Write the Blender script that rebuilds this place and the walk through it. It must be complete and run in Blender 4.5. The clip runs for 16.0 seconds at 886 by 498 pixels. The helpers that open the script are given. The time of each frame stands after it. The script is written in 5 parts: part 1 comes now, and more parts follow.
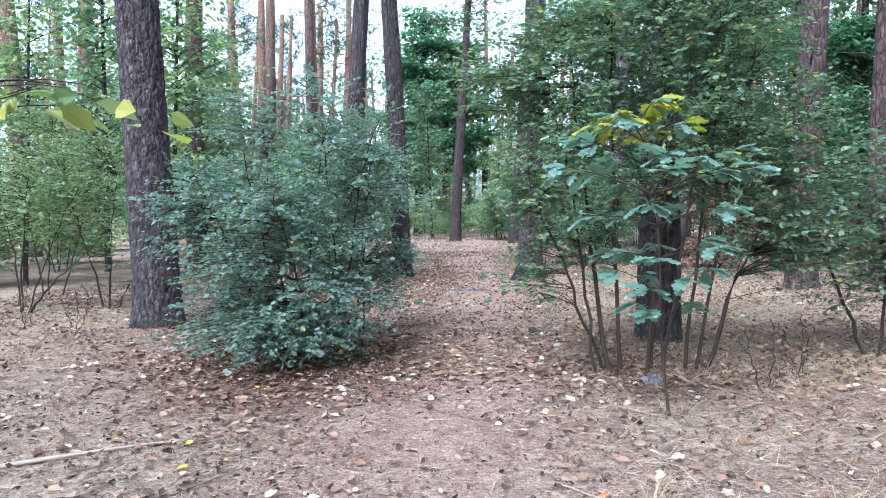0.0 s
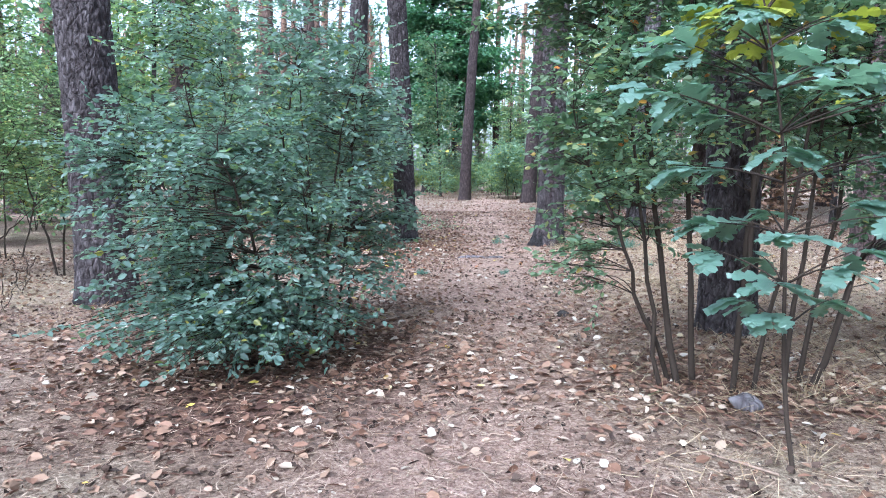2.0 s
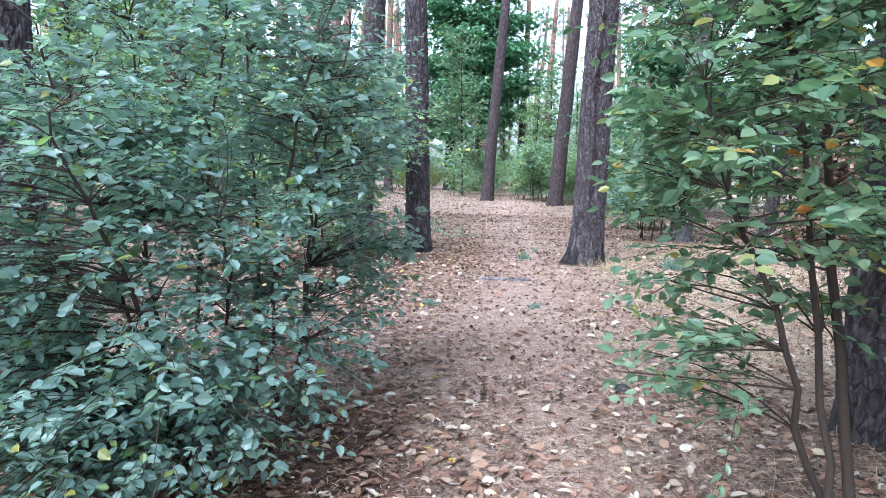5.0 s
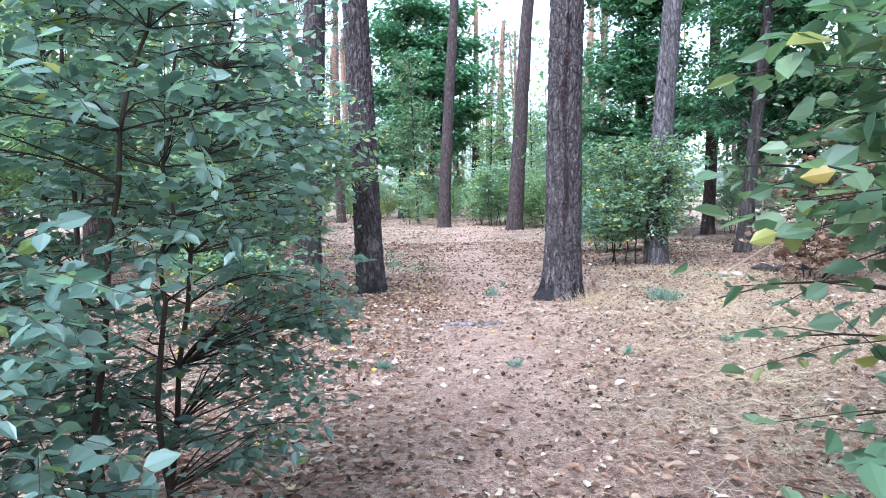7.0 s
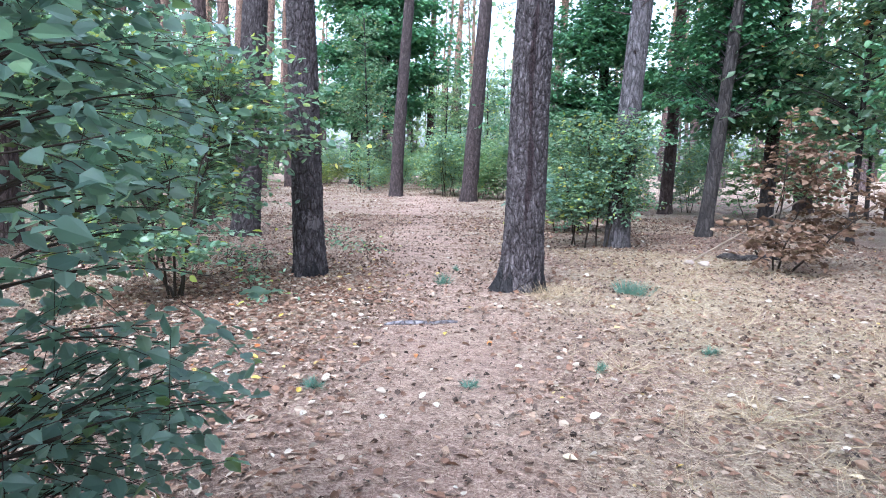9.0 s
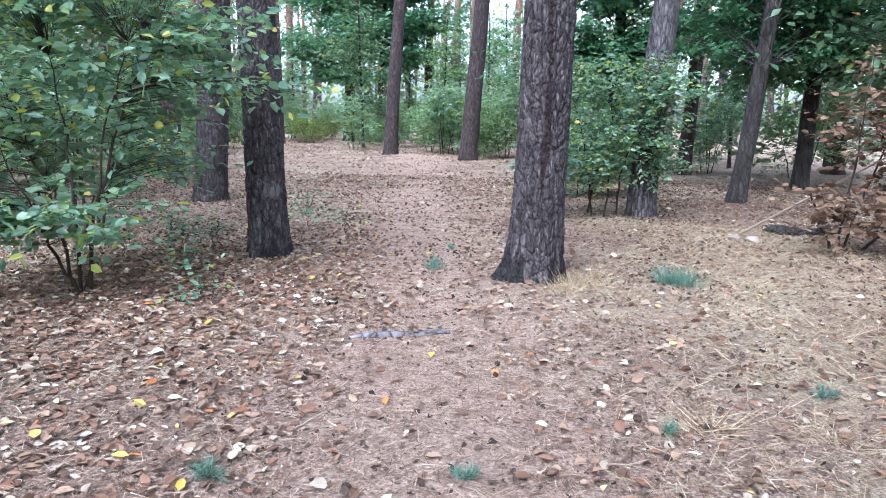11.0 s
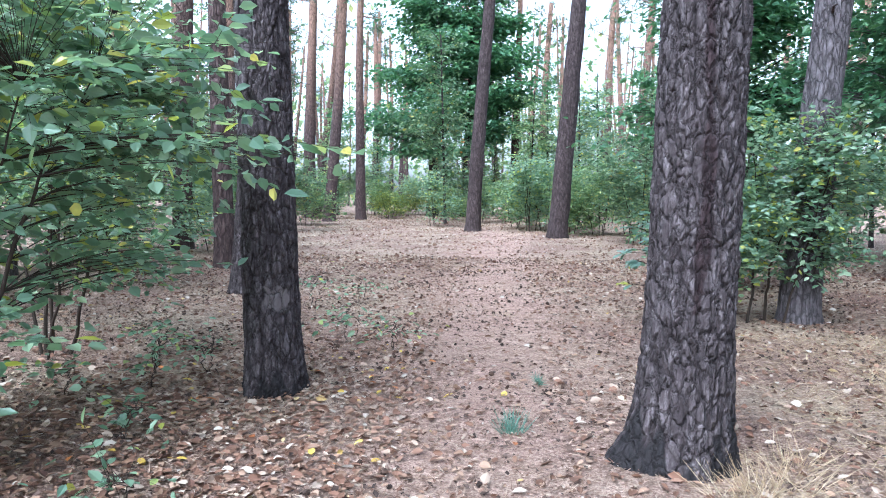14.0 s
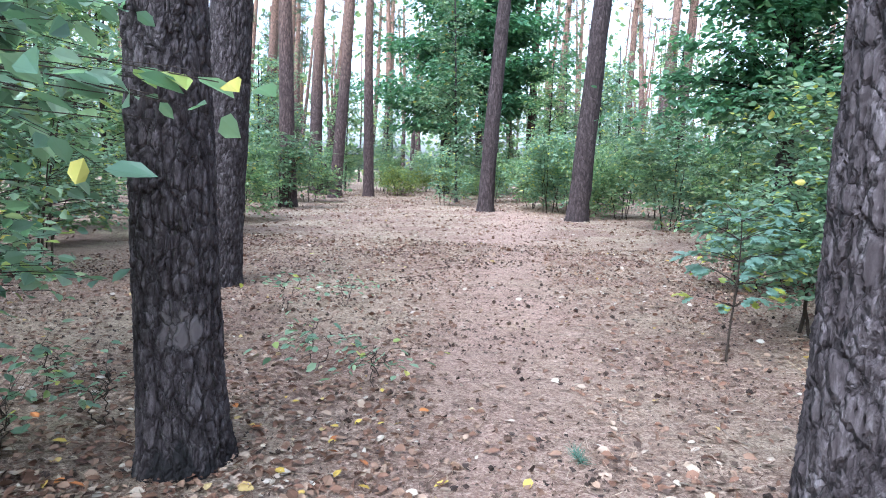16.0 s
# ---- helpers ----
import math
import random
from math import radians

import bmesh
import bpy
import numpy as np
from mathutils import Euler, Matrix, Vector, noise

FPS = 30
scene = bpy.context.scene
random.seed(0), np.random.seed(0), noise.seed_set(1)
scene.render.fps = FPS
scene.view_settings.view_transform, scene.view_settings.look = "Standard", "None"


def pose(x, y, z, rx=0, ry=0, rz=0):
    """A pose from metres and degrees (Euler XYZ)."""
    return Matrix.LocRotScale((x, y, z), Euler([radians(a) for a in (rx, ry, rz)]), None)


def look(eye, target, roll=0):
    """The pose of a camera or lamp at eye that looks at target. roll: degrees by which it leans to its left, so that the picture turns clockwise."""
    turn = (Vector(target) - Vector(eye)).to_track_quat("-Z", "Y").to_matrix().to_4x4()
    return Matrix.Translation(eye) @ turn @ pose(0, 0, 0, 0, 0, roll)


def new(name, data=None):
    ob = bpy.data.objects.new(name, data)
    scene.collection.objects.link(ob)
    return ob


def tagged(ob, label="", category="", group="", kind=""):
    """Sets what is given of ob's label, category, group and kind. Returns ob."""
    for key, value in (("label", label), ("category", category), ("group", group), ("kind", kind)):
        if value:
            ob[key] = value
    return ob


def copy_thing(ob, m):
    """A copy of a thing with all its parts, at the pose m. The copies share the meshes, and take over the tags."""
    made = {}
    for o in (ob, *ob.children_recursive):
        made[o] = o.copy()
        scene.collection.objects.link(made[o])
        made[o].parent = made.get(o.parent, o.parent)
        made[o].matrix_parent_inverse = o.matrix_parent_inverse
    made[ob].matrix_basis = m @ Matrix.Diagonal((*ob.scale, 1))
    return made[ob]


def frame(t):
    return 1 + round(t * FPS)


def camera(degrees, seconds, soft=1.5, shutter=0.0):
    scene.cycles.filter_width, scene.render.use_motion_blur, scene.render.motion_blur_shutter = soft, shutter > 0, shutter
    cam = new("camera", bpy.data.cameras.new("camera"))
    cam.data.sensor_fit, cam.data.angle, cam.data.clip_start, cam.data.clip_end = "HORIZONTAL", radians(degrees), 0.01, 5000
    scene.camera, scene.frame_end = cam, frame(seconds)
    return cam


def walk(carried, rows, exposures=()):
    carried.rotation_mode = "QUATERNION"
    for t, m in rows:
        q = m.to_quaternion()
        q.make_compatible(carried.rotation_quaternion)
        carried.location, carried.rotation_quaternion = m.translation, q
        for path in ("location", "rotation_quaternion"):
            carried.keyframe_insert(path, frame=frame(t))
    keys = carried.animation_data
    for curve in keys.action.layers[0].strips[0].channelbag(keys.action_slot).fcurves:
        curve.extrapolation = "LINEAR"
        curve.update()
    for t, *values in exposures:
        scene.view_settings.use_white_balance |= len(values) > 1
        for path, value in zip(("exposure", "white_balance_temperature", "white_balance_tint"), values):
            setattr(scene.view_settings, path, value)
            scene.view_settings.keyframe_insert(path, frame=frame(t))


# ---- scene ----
cam = camera(65.3, 16.0, soft=1.0)
PATH = [
    (0, (1.715, -13.599, 1.274), (1.353, -11.634, 1.184), -1.0),
    (0.5, (1.651, -13.206, 1.267), (1.219, -11.261, 1.103), -1.1),
    (1, (1.596, -12.816, 1.245), (1.15, -10.879, 1.025), -0.2),
    (1.5, (1.504, -12.386, 1.242), (1.127, -10.433, 1.033), -0.0),
    (2, (1.437, -12.071, 1.241), (1.051, -10.12, 1.032), -0.6),
    (2.5, (1.384, -11.743, 1.265), (0.847, -9.831, 1.028), 0.7),
    (3, (1.272, -11.422, 1.299), (0.663, -9.524, 1.131), -0.0),
    (3.5, (1.143, -11.112, 1.296), (0.454, -9.236, 1.208), -0.4),
    (4, (1.145, -10.821, 1.303), (0.567, -8.914, 1.133), -0.2),
    (6.5, (0.98, -9.277, 1.35), (0.603, -7.327, 1.121), 0.6),
    (7, (0.87, -8.921, 1.346), (0.543, -6.953, 1.202), -1.5),
    (7.5, (0.84, -8.688, 1.388), (0.467, -6.729, 1.232), -0.8),
    (8, (0.819, -8.46, 1.417), (0.477, -6.502, 1.19), 0.0),
    (8.5, (0.784, -8.208, 1.468), (0.588, -6.223, 1.316), -0.0),
    (8.7, (0.777, -8.132, 1.483), (0.581, -6.152, 1.283), 0.4),
    (10.8, (0.635, -6.253, 1.409), (0.489, -4.287, 1.073), 1.5),
    (11, (0.668, -6.122, 1.426), (0.484, -4.164, 1.062), 0.7),
    (11.5, (0.641, -5.719, 1.436), (0.472, -3.758, 1.081), 1.7),
    (12, (0.61, -5.381, 1.45), (0.408, -3.404, 1.227), 2.0),
    (12.5, (0.63, -4.904, 1.444), (0.374, -2.929, 1.262), 1.2),
    (13, (0.626, -4.542, 1.457), (0.262, -2.584, 1.276), 1.1),
    (13.5, (0.508, -4.139, 1.46), (0.124, -2.184, 1.297), 1.1),
    (14, (0.461, -3.692, 1.449), (0.024, -1.746, 1.292), 0.2),
    (14.5, (0.42, -3.258, 1.465), (-0.074, -1.329, 1.278), 2.1),
    (15, (0.246, -2.859, 1.484), (-0.209, -0.913, 1.39), 1.0),
    (15.5, (0.14, -2.439, 1.474), (-0.325, -0.502, 1.3), 1.1),
    (16, (0.146, -1.946, 1.466), (-0.322, -0.014, 1.242), 1.2),
]
walk(cam, [(t, look(eye, target, roll)) for t, eye, target, roll in PATH],
     exposures=((0, 2.05, 5050, 6), (3, 2.12, 5050, 6), (6.5, 2.4, 5050, 6), (8.5, 2.28, 5050, 6), (11, 2.15, 5050, 6), (16, 2.25, 5100, 6)))

# ---- world, light ----
SUN_EL, SUN_AZ = radians(48), radians(200)
world = bpy.data.worlds.new("world")
scene.world = world
world.use_nodes = True
wn = world.node_tree
sky = wn.nodes.new("ShaderNodeTexSky")
sky.sky_type, sky.sun_disc, sky.sun_elevation, sky.sun_rotation = "NISHITA", False, SUN_EL, SUN_AZ
sky.air_density, sky.dust_density, sky.ozone_density = 1.0, 4.0, 1.0
wn.nodes["Background"].inputs["Strength"].default_value = 0.15
grey = wn.nodes.new("ShaderNodeHueSaturation")  # thin even cloud
grey.inputs["Saturation"].default_value = 0.3
wn.links.new(sky.outputs[0], grey.inputs["Color"])
wn.links.new(grey.outputs[0], wn.nodes["Background"].inputs["Color"])
sun = new("sun", bpy.data.lights.new("sun", "SUN"))
sun.data.energy, sun.data.angle, sun.data.color = 0.8, radians(40), (1.0, 0.97, 0.92)
sun.matrix_world = look((0, 0, 40), (-math.sin(SUN_AZ) * 10 * math.cos(SUN_EL), -math.cos(SUN_AZ) * 10 * math.cos(SUN_EL), 40 - 10 * math.sin(SUN_EL)))

# ---- materials ----


def node_mat(name, rough=0.8, spec=0.3):
    m = bpy.data.materials.new(name)
    m.use_nodes = True
    b = m.node_tree.nodes["Principled BSDF"]
    b.inputs["Roughness"].default_value = rough
    b.inputs["Specular IOR Level"].default_value = spec
    return m, m.node_tree, b


def ramp(nt, src, stops):
    r = nt.nodes.new("ShaderNodeValToRGB")
    while len(r.color_ramp.elements) < len(stops):
        r.color_ramp.elements.new(0.5)
    for e, (p, c) in zip(r.color_ramp.elements, stops):
        e.position, e.color = p, (*c, 1)
    nt.links.new(src, r.inputs[0])
    return r.outputs[0]


def noise_tex(nt, scale, detail=4, vec=None, rough=0.6):
    n = nt.nodes.new("ShaderNodeTexNoise")
    n.inputs["Scale"].default_value, n.inputs["Detail"].default_value, n.inputs["Roughness"].default_value = scale, detail, rough
    if vec:
        nt.links.new(vec, n.inputs["Vector"])
    return n.outputs["Fac"]


def coords(nt, scale=(1, 1, 1)):
    t, m = nt.nodes.new("ShaderNodeTexCoord"), nt.nodes.new("ShaderNodeMapping")
    m.inputs["Scale"].default_value = scale
    nt.links.new(t.outputs["Object"], m.inputs[0])
    return m.outputs[0]


def mix_col(nt, fac, a, b, mode="MIX"):
    x = nt.nodes.new("ShaderNodeMix")
    x.data_type, x.blend_type = "RGBA", mode
    for sock, v in ((x.inputs["Factor"], fac), (x.inputs["A"], a), (x.inputs["B"], b)):
        if isinstance(v, (int, float)):
            sock.default_value = v
        elif isinstance(v, tuple):
            sock.default_value = (*v, 1)
        else:
            nt.links.new(v, sock)
    return x.outputs["Result"]


def bump(nt, b, src, strength=0.5, dist=0.01):
    n = nt.nodes.new("ShaderNodeBump")
    n.inputs["Strength"].default_value, n.inputs["Distance"].default_value = strength, dist
    nt.links.new(src, n.inputs["Height"])
    nt.links.new(n.outputs[0], b.inputs["Normal"])


def leaf_mat(name, stops, rough=0.45, through_light=0.5, spec=0.6):
    """Leaves that differ one from the next, glossy above and letting light through."""
    m, nt, b = node_mat(name, rough, spec)
    g = nt.nodes.new("ShaderNodeNewGeometry")
    col = ramp(nt, g.outputs["Random Per Island"], stops)
    col = mix_col(nt, noise_tex(nt, 60, 2, coords(nt)), col, mix_col(nt, 0.5, col, (0.9, 0.95, 0.7), "MULTIPLY"))
    nt.links.new(col, b.inputs["Base Color"])
    tr, mx = nt.nodes.new("ShaderNodeBsdfTranslucent"), nt.nodes.new("ShaderNodeMixShader")
    nt.links.new(mix_col(nt, 1.0, col, (1.15, 1.25, 0.85), "MULTIPLY"), tr.inputs["Color"])
    mx.inputs[0].default_value = through_light
    nt.links.new(b.outputs[0], mx.inputs[1])
    nt.links.new(tr.outputs[0], mx.inputs[2])
    nt.links.new(mx.outputs[0], nt.nodes["Material Output"].inputs["Surface"])
    return m


def varied_mat(name, stops, rough=0.9, per_object=False, spec=0.2, scale=40):
    m, nt, b = node_mat(name, rough, spec)
    if per_object:
        src = nt.nodes.new("ShaderNodeObjectInfo").outputs["Random"]
    else:
        src = nt.nodes.new("ShaderNodeNewGeometry").outputs["Random Per Island"]
    col = ramp(nt, src, stops)
    n = noise_tex(nt, scale, 4, coords(nt))
    col = mix_col(nt, n, mix_col(nt, 1.0, col, (0.7, 0.68, 0.66), "MULTIPLY"), col)
    nt.links.new(col, b.inputs["Base Color"])
    bump(nt, b, n, 0.4, 0.003)
    return m


def cracks(nt, scale, stretch, warp_size=0.03):
    """Distance to the nearest crack between long bark scales, with wavering edges."""
    co = coords(nt, (1, 1, stretch))
    nz = nt.nodes.new("ShaderNodeTexNoise")
    nz.inputs["Scale"].default_value, nz.inputs["Detail"].default_value = scale * 1.3, 4
    nt.links.new(co, nz.inputs["Vector"])
    sc, ad = nt.nodes.new("ShaderNodeVectorMath"), nt.nodes.new("ShaderNodeVectorMath")
    sc.operation, ad.operation = "SCALE", "ADD"
    sc.inputs["Scale"].default_value = warp_size
    nt.links.new(nz.outputs["Color"], sc.inputs[0])
    nt.links.new(co, ad.inputs[0])
    nt.links.new(sc.outputs[0], ad.inputs[1])
    vo = nt.nodes.new("ShaderNodeTexVoronoi")
    vo.feature = "DISTANCE_TO_EDGE"
    vo.inputs["Scale"].default_value = scale
    nt.links.new(ad.outputs[0], vo.inputs["Vector"])
    return vo.outputs["Distance"]


def bark_mat(name, dark, mid, light, upper=None, scale=1.0):
    m, nt, b = node_mat(name, 0.9, 0.2)
    co = coords(nt, (1, 1, 0.35))
    n1 = noise_tex(nt, 14 * scale, 6, co, 0.7)
    n2 = noise_tex(nt, 2.2, 3, coords(nt))
    col = ramp(nt, n1, ((0.3, dark), (0.5, mid), (0.68, light)))
    col = mix_col(nt, n2, mix_col(nt, 1.0, col, (0.72, 0.68, 0.68), "MULTIPLY"), col)
    if upper:
        sx = nt.nodes.new("ShaderNodeSeparateXYZ")
        t = nt.nodes.new("ShaderNodeTexCoord")
        nt.links.new(t.outputs["Object"], sx.inputs[0])
        mr = nt.nodes.new("ShaderNodeMapRange")
        mr.inputs["From Min"].default_value, mr.inputs["From Max"].default_value = 5.0, 13.0
        nt.links.new(sx.outputs["Z"], mr.inputs["Value"])
        up = ramp(nt, n1, ((0.3, tuple(c * 0.5 for c in upper)), (0.65, upper)))
        col = mix_col(nt, mr.outputs[0], col, up)
    cr = cracks(nt, 13 * scale, 0.28, 0.05)
    col = mix_col(nt, ramp(nt, cr, ((0.0, (0.85, 0.85, 0.85)), (0.09, (0, 0, 0)))), col, dark)
    nt.links.new(col, b.inputs["Base Color"])
    hill = nt.nodes.new("ShaderNodeMath")
    hill.operation = "MULTIPLY_ADD"
    hill.inputs[1].default_value = 0.25
    nt.links.new(noise_tex(nt, 40 * scale, 6, co, 0.75), hill.inputs[0])
    nt.links.new(ramp(nt, cr, ((0.0, (0, 0, 0)), (0.16, (1, 1, 1)))), hill.inputs[2])
    bump(nt, b, hill.outputs[0], 0.9, 0.02)
    return m




def near_bark():
    """Pine bark: grey plates over dark fissures, with blackened, resinous and bare places as the trunk carries them."""
    m, nt, b = node_mat("pine_bark", 0.9, 0.2)
    co = coords(nt, (1, 1, 0.3))
    n1 = noise_tex(nt, 24, 7, co, 0.72)
    n2 = noise_tex(nt, 2.4, 3, coords(nt))
    col = ramp(nt, n1, ((0.34, (0.045, 0.036, 0.037)), (0.5, (0.082, 0.067, 0.069)), (0.66, (0.185, 0.162, 0.167))))
    col = mix_col(nt, n2, mix_col(nt, 1.0, col, (0.66, 0.62, 0.63), "MULTIPLY"), col)

    def layer(name, dark, light, under):
        at = nt.nodes.new("ShaderNodeAttribute")
        at.attribute_name = name
        return mix_col(nt, at.outputs["Fac"], under, ramp(nt, n1, ((0.3, dark), (0.7, light))))
    col = layer("bare", (0.10, 0.083, 0.083), (0.14, 0.12, 0.12), col)
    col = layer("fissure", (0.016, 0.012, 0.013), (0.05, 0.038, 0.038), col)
    col = layer("resin", (0.010, 0.006, 0.007), (0.035, 0.02, 0.021), col)
    col = layer("black", (0.008, 0.007, 0.008), (0.035, 0.030, 0.031), col)
    cr = cracks(nt, 17, 0.5, 0.06)
    col = mix_col(nt, ramp(nt, cr, ((0.0, (0.75, 0.75, 0.75)), (0.055, (0, 0, 0)))), col, (0.022, 0.017, 0.018))
    nt.links.new(col, b.inputs["Base Color"])
    hill = nt.nodes.new("ShaderNodeMath")
    hill.operation = "MULTIPLY_ADD"
    hill.inputs[1].default_value = 0.35
    nt.links.new(noise_tex(nt, 70, 7, co, 0.75), hill.inputs[0])
    nt.links.new(ramp(nt, cr, ((0.0, (0, 0, 0)), (0.2, (1, 1, 1)))), hill.inputs[2])
    bump(nt, b, hill.outputs[0], 1.0, 0.016)
    return m


M_BARK = near_bark()
M_FARBARK = bark_mat("far_pine_bark", (0.03, 0.02, 0.02), (0.085, 0.058, 0.055), (0.16, 0.12, 0.115), (0.33, 0.2, 0.145))
M_BROWNBARK = bark_mat("brown_pine_bark", (0.022, 0.016, 0.016), (0.06, 0.044, 0.044), (0.125, 0.096, 0.095))
M_GREYBARK = bark_mat("grey_bark", (0.045, 0.038, 0.04), (0.12, 0.105, 0.11), (0.22, 0.2, 0.21), scale=1.5)
M_STEM = varied_mat("shrub_stem", ((0, (0.021, 0.015, 0.012)), (1, (0.060, 0.043, 0.033))))
M_DARKTRUNK = bark_mat("dark_broadleaf_bark", (0.02, 0.016, 0.016), (0.05, 0.042, 0.04), (0.10, 0.085, 0.08))
G1, G2, G3 = (0.095, 0.150, 0.138), (0.15, 0.218, 0.202), (0.215, 0.288, 0.268)
M_LEAF_A = leaf_mat("shrub_leaf_blue_green", ((0, G1), (0.45, G2), (0.9, G3), (0.985, (0.14, 0.2, 0.07)), (1, (0.3, 0.26, 0.07))), 0.34, 0.55)
M_LEAF_B = leaf_mat("shrub_leaf_green", ((0, (0.078, 0.135, 0.085)), (0.5, (0.128, 0.195, 0.125)), (0.92, (0.19, 0.25, 0.155)), (0.99, (0.3, 0.28, 0.08)), (1, (0.506, 0.178, 0.049))), 0.38, 0.5)
M_LEAF_C = leaf_mat("shrub_leaf_pale", ((0, (0.11, 0.185, 0.135)), (0.5, (0.185, 0.275, 0.20)), (0.86, (0.28, 0.36, 0.26)), (0.93, (0.30, 0.36, 0.10)), (0.985, (0.44, 0.42, 0.09)), (1, (0.6, 0.48, 0.15))), 0.36, 0.5)
M_OAK = leaf_mat("oak_leaf", ((0, (0.10, 0.17, 0.145)), (0.8, (0.16, 0.25, 0.22)), (1, (0.22, 0.3, 0.22))), 0.3, 0.45)
M_OAKWARM = leaf_mat("oak_leaf_turning", ((0, (0.22, 0.24, 0.03)), (0.7, (0.3, 0.3, 0.04)), (1, (0.55, 0.2, 0.03))), 0.4, 0.4)
M_MAPLE = leaf_mat("maple_leaf", ((0, (0.05, 0.125, 0.07)), (0.6, (0.09, 0.195, 0.11)), (1, (0.15, 0.265, 0.13))), 0.45, 0.45)
M_BUSH = leaf_mat("understory_leaf", ((0, (0.10, 0.165, 0.09)), (0.5, (0.18, 0.26, 0.14)), (0.9, (0.27, 0.34, 0.18)), (1, (0.42, 0.37, 0.13))), 0.5, 0.5)
M_YELLOW = leaf_mat("yellowing_leaf", ((0, (0.10, 0.15, 0.05)), (0.6, (0.19, 0.23, 0.06)), (1, (0.36, 0.34, 0.07))), 0.5, 0.45)
M_DEADLEAF = leaf_mat("withered_leaf", ((0, (0.085, 0.045, 0.032)), (0.6, (0.170, 0.099, 0.070)), (1, (0.255, 0.171, 0.130))), 0.8, 0.25, 0.2)
M_NEEDLE = leaf_mat("pine_needle", ((0, (0.02, 0.045, 0.022)), (0.6, (0.04, 0.08, 0.036)), (1, (0.07, 0.11, 0.05))), 0.5, 0.25)
M_SPRIG = leaf_mat("blue_green_sprig", ((0, (0.060, 0.125, 0.098)), (1, (0.156, 0.263, 0.225))), 0.5, 0.3)
M_LITTERLEAF = varied_mat("fallen_leaf", ((0, (0.10, 0.05, 0.03)), (0.45, (0.2, 0.105, 0.068)), (0.75, (0.32, 0.21, 0.145)), (0.93, (0.42, 0.34, 0.27)), (0.985, (0.56, 0.5, 0.43)), (1, (0.5, 0.33, 0.06))), 0.75, spec=0.3)
M_FALLEN_YELLOW = varied_mat("fallen_yellow_leaf", ((0, (0.42, 0.28, 0.05)), (1, (0.62, 0.47, 0.10))), 0.6, True)
M_FALLEN_ORANGE = varied_mat("fallen_orange_leaf", ((0, (0.30, 0.10, 0.03)), (1, (0.50, 0.20, 0.06))), 0.6, True)
M_DARKLITTER = varied_mat("dark_litter_leaf", ((0, (0.03, 0.016, 0.012)), (0.5, (0.10, 0.05, 0.036)), (0.85, (0.21, 0.115, 0.08)), (1, (0.38, 0.24, 0.18))), 0.85)
M_DRYNEEDLE = varied_mat("fallen_pine_needle", ((0, (0.09, 0.05, 0.035)), (0.5, (0.3, 0.19, 0.13)), (1, (0.58, 0.45, 0.35))), 0.8)
M_STRAW = varied_mat("dry_grass", ((0, (0.289, 0.199, 0.112)), (0.6, (0.442, 0.340, 0.216)), (0.94, (0.561, 0.457, 0.312)), (1, (0.204, 0.232, 0.120))), 0.8)
M_CONE = varied_mat("pine_cone", ((0, (0.03, 0.02, 0.016)), (1, (0.09, 0.055, 0.04))), 0.85, True)
M_CRUMB = varied_mat("bark_crumb", ((0, (0.03, 0.02, 0.017)), (1, (0.13, 0.085, 0.065))), 0.9)
M_TWIG = varied_mat("dry_twig", ((0, (0.13, 0.09, 0.07)), (0.7, (0.25, 0.18, 0.14)), (1, (0.4, 0.33, 0.27))), 0.85, True)
M_STONE = varied_mat("pale_stone", ((0, (0.294, 0.231, 0.198)), (1, (0.420, 0.340, 0.297))), 0.85, True)
M_ROOT = bark_mat("grey_root", (0.09, 0.075, 0.08), (0.18, 0.16, 0.17), (0.3, 0.27, 0.29))


